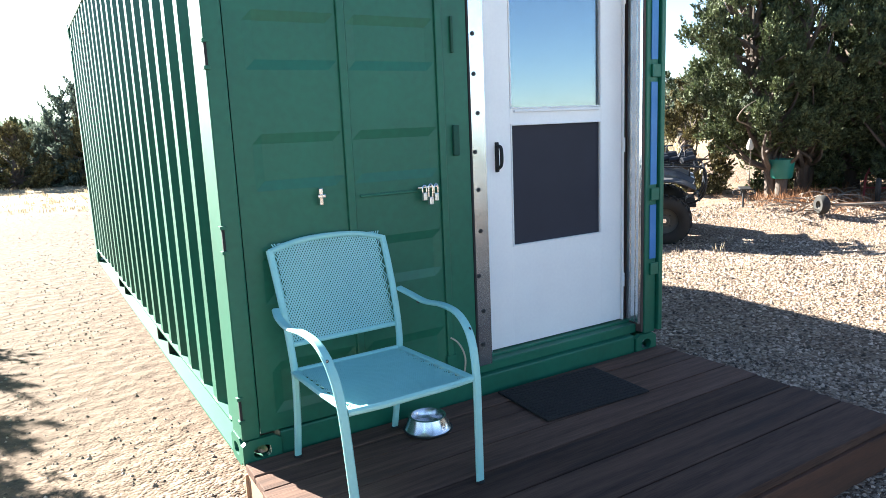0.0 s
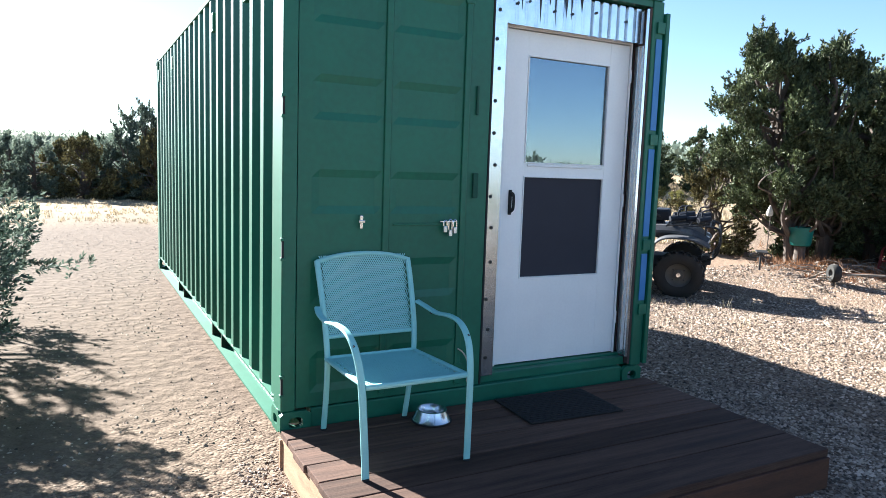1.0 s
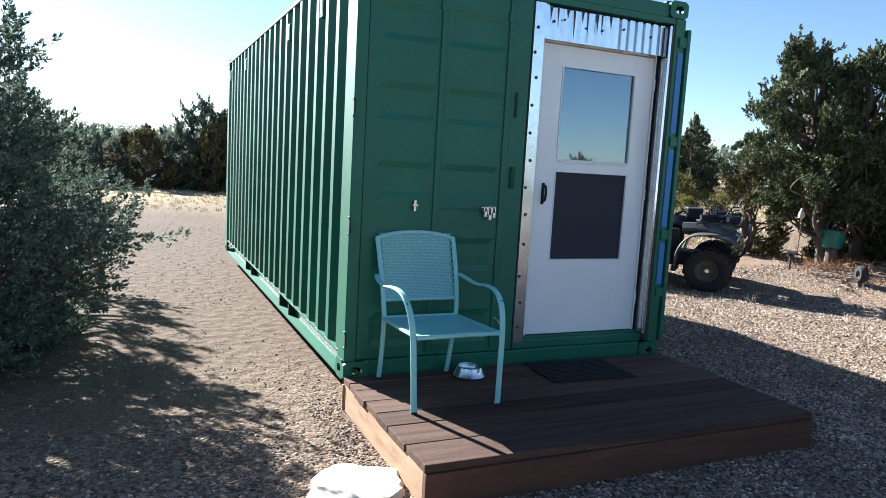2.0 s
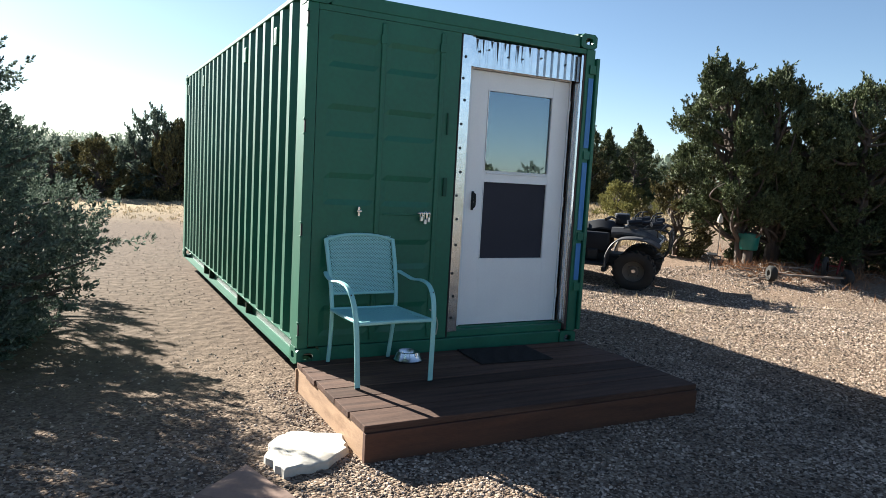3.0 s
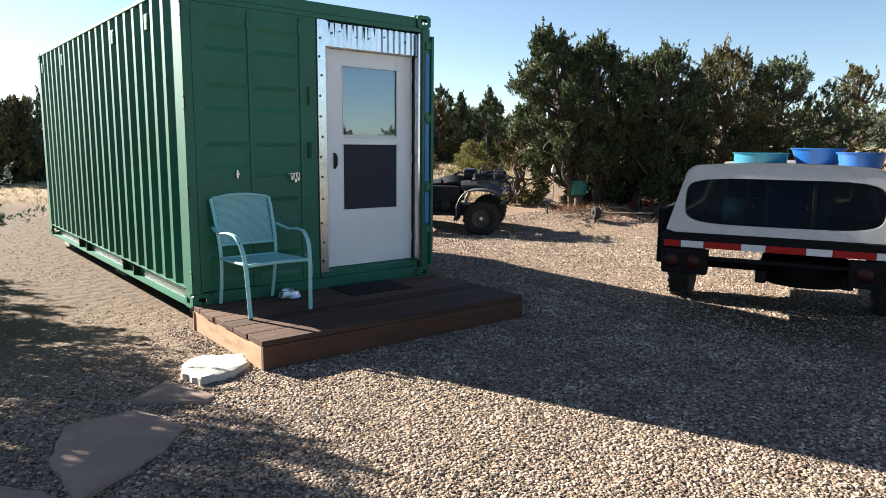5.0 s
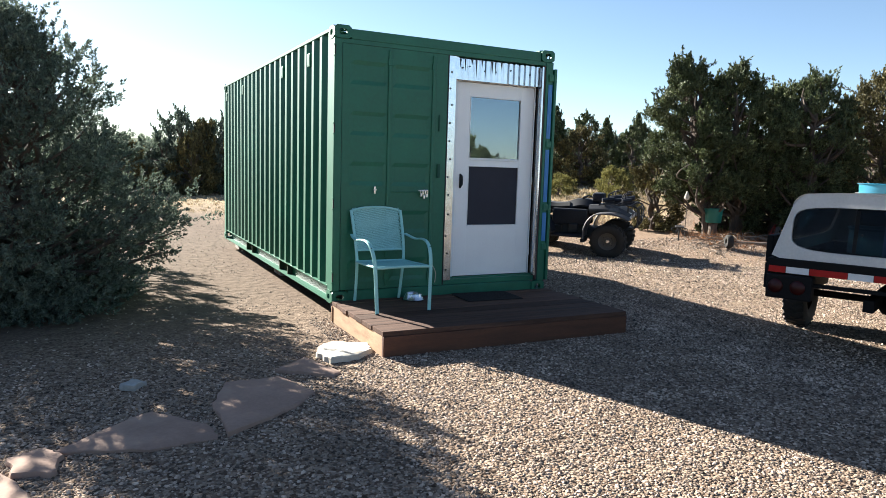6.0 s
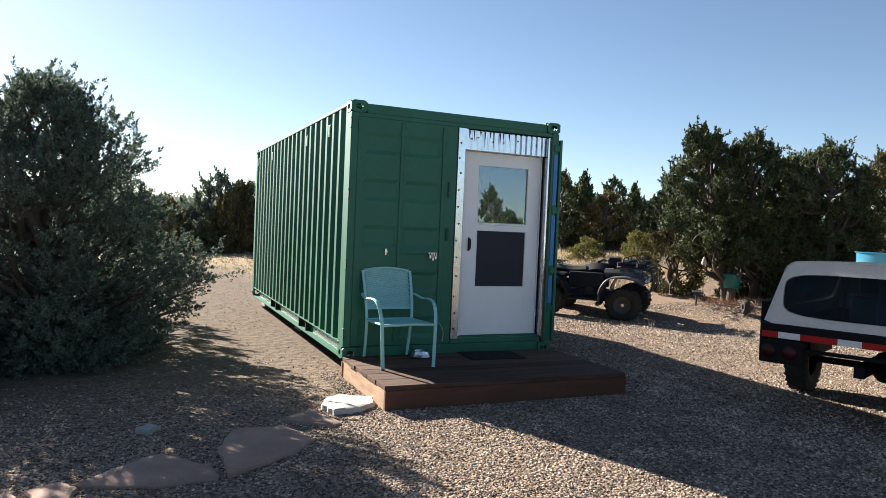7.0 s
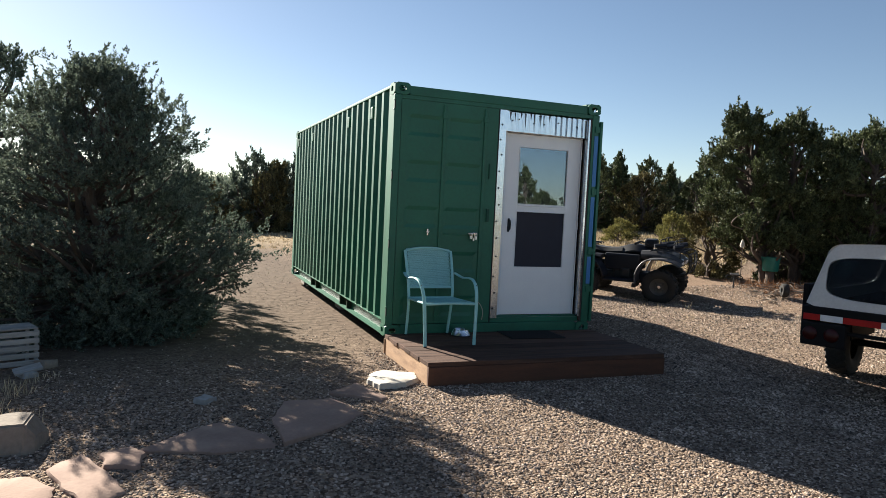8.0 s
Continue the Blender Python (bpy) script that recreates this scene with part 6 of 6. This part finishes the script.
boulder("rock", -3.10, -0.42, 0.07, 0.06, 0.035, 91, GREY_ROCK, "small grey rock under a loose board", 2)

# ---------- by the junipers ----------
POT = mat("teal_enamel", (0.013, 0.165, 0.135), (0.010, 0.13, 0.105), 8, 60, 0.4)
px, py = 8.41, 3.03
stump = link("tree_stump", lathe(B(), [(0.12, -0.05), (0.09, 0.06), (0.075, 0.18), (0.08, 0.29), (0.07, 0.295), (0.001, 0.30)], 14), BARK, True)
stump.matrix_world = pose(px, py, gz(px, py))
tagged(stump, "rough grey-brown tree stump carrying a pot", "stump")
pot = thing("flower_pot", pose(px, py, gz(px, py) + 0.302), "teal green pot standing on a stump", "pot")
part("body", lathe(B(), [(0.001, 0.0), (0.128, 0.0), (0.142, 0.02), (0.162, 0.235), (0.170, 0.235), (0.174, 0.265), (0.161, 0.267), (0.150, 0.235), (0.120, 0.02), (0.001, 0.016)], 32), POT, pot, "", True)
part("soil", lathe(B(), [(0.001, 0.226), (0.150, 0.222)], 24), BARK, pot)
sx_, sy_ = 7.51, 2.99
stake = thing("solar_light", pose(sx_, sy_, gz(sx_, sy_), 0, 0, -40), "small dark garden solar light with two lamp heads on a stake", "garden light")
part("stake", cyl(B(), (0, 0, -0.05), (0, 0, 0.20), 0.014, 8), DARK_STEEL, stake)
part("panel", box(B(), -0.075, 0.075, -0.06, 0.06, 0.255, 0.272, 0.004, Matrix.Rotation(radians(12), 4, "X")), DARK_STEEL, stake)
for s in (1, -1):
    part("lamp_head", sweep(B(), [(0.085 * s + 0.055 * math.cos(a), -0.03, 0.20 + 0.032 * math.sin(a)) for a in (2 * math.pi * k / 14 for k in range(15))], round_ring(0.009, 6), (0, 1, 0)), DARK_STEEL, stake, "", True)
part("neck", box(B(), -0.03, 0.03, -0.02, 0.02, 0.19, 0.255, 0.005), DARK_STEEL, stake)

wx, wy = 7.72, 3.06
post = thing("bird_feeder", pose(wx, wy, gz(wx, wy)), "pale gourd bird feeder on a thin post", "bird feeder")
part("post", cyl(B(), (0, 0, -0.05), (0.02, 0, 0.73), 0.006, 8), BARK, post)
part("gourd", lathe(B(), [(0.001, 0.73), (0.034, 0.74), (0.046, 0.77), (0.040, 0.81), (0.024, 0.85), (0.014, 0.88), (0.001, 0.89)], 20), WHITE_STONE, post, "bleached pale gourd", True)

# an old axle with two small wheels
a0, a1 = Vector((7.72, 2.05)), Vector((8.68, 1.50))
mid = (a0 + a1) / 2
axle = thing("cart_axle", pose(mid.x, mid.y, gz(mid.x, mid.y) + 0.0, 0, 0, math.degrees(math.atan2(a1.y - a0.y, a1.x - a0.x))), "rusty axle with two small black wheels on the ground", "axle")
half_l = (a1 - a0).length / 2
for s in (1, -1):
    hub = new("wheel")
    hub.parent = axle
    hub.matrix_local = pose(s * half_l, 0, 0.115, 0, 90, 0)
    part("tyre", lathe(B(), [(0.05, -0.045), (0.10, -0.05), (0.115, -0.03), (0.115, 0.03), (0.10, 0.05), (0.05, 0.045)], 24), TYRE, hub, "", True)
    part("rim", lathe(B(), [(0.055, -0.035), (0.04, -0.02), (0.04, 0.02), (0.055, 0.035)], 20), RIM_STEEL, hub, "", True)
RUST = mat("rusty_steel", (0.22, 0.10, 0.05), (0.12, 0.06, 0.035), 10, 80, 0.8, bump=0.3)
part("bar", cyl(B(), (-half_l, 0, 0.115), (half_l, 0, 0.115), 0.014, 8), RUST, axle)
part("bar", box(B(), -half_l + 0.1, half_l - 0.1, -0.10, -0.06, 0.10, 0.125, 0.004), DEADWOOD, axle)

RED_PAINT = mat("faded_red_paint", (0.22, 0.022, 0.018), (0.14, 0.016, 0.013), 8, 60, 0.5)
rx_, ry_ = 9.15, 2.10
barrow = thing("hand_cart", pose(rx_, ry_, gz(rx_, ry_), 0, 0, 25), "faded red tubular hand cart leaning under the junipers", "cart")
for s in (1, -1):
    rod(barrow, "side_tube", [(-0.35, 0.16 * s, 0.08), (0.0, 0.16 * s, 0.30), (0.30, 0.15 * s, 0.34), (0.55, 0.14 * s, 0.38)], 0.014, RED_PAINT, 4)
    rod(barrow, "leg_tube", [(0.10, 0.16 * s, 0.315), (0.18, 0.18 * s, 0.02)], 0.012, RED_PAINT, 2)
rod(barrow, "cross_tube", [(0.30, -0.15, 0.34), (0.30, 0.15, 0.34)], 0.012, RED_PAINT, 1)
rod(barrow, "cross_tube", [(-0.20, -0.16, 0.18), (-0.20, 0.16, 0.18)], 0.012, RED_PAINT, 1)
part("tyre", lathe(B(), [(0.10, -0.03), (0.15, -0.03), (0.165, 0.0), (0.15, 0.03), (0.10, 0.03)], 24), TYRE, barrow, "", True).matrix_local = pose(-0.38, 0, 0.165, 90, 0, 0)


def brushwood(name, count, cx, cy, rx, ry, seed, label):
    """Fallen sticks lying across one another, one joined object."""
    rng = random.Random(seed)
    bm = B()
    for i in range(count):
        x, y = cx + rng.gauss(0, rx), cy + rng.gauss(0, ry)
        l, a = rng.uniform(0.10, 0.45), rng.uniform(0, 6.28)
        z = gz(x, y) + rng.uniform(0.01, 0.10)
        dx, dy = math.cos(a) * l / 2, math.sin(a) * l / 2
        pts = [(x - dx, y - dy, z), (x + rng.uniform(-0.05, 0.05), y + rng.uniform(-0.05, 0.05), z + rng.uniform(0, 0.08)), (x + dx, y + dy, z + rng.uniform(-0.03, 0.08))]
        sweep(bm, smooth_line(pts, 2), round_ring(rng.uniform(0.003, 0.008), 4), (0, 0, 1))
    return tagged(link(name, bm, DEADWOOD), label, "brushwood", kind="stuff")


brushwood("brushwood", 70, 7.95, 2.35, 0.45, 0.30, 9, "grey dead sticks and twigs lying under the junipers")
brushwood("brushwood", 60, 9.6, 2.3, 1.0, 0.35, 10, "grey dead sticks along the edge of the junipers")
# a bare limb that shows in front of the first juniper
limb = link("bare_branch", sweep(B(), smooth_line([(8.25, 3.25, 1.25), (7.85, 3.20, 1.38), (7.42, 3.05, 1.46), (7.45, 2.98, 1.60), (7.62, 2.92, 1.70)], 5), round_ring(0.014, 6), (0, 0, 1), [1.0 - 0.6 * i / 20 for i in range(21)]), DEADWOOD, True)
tagged(limb, "bare pale dead branch sticking out of the juniper", "branch")
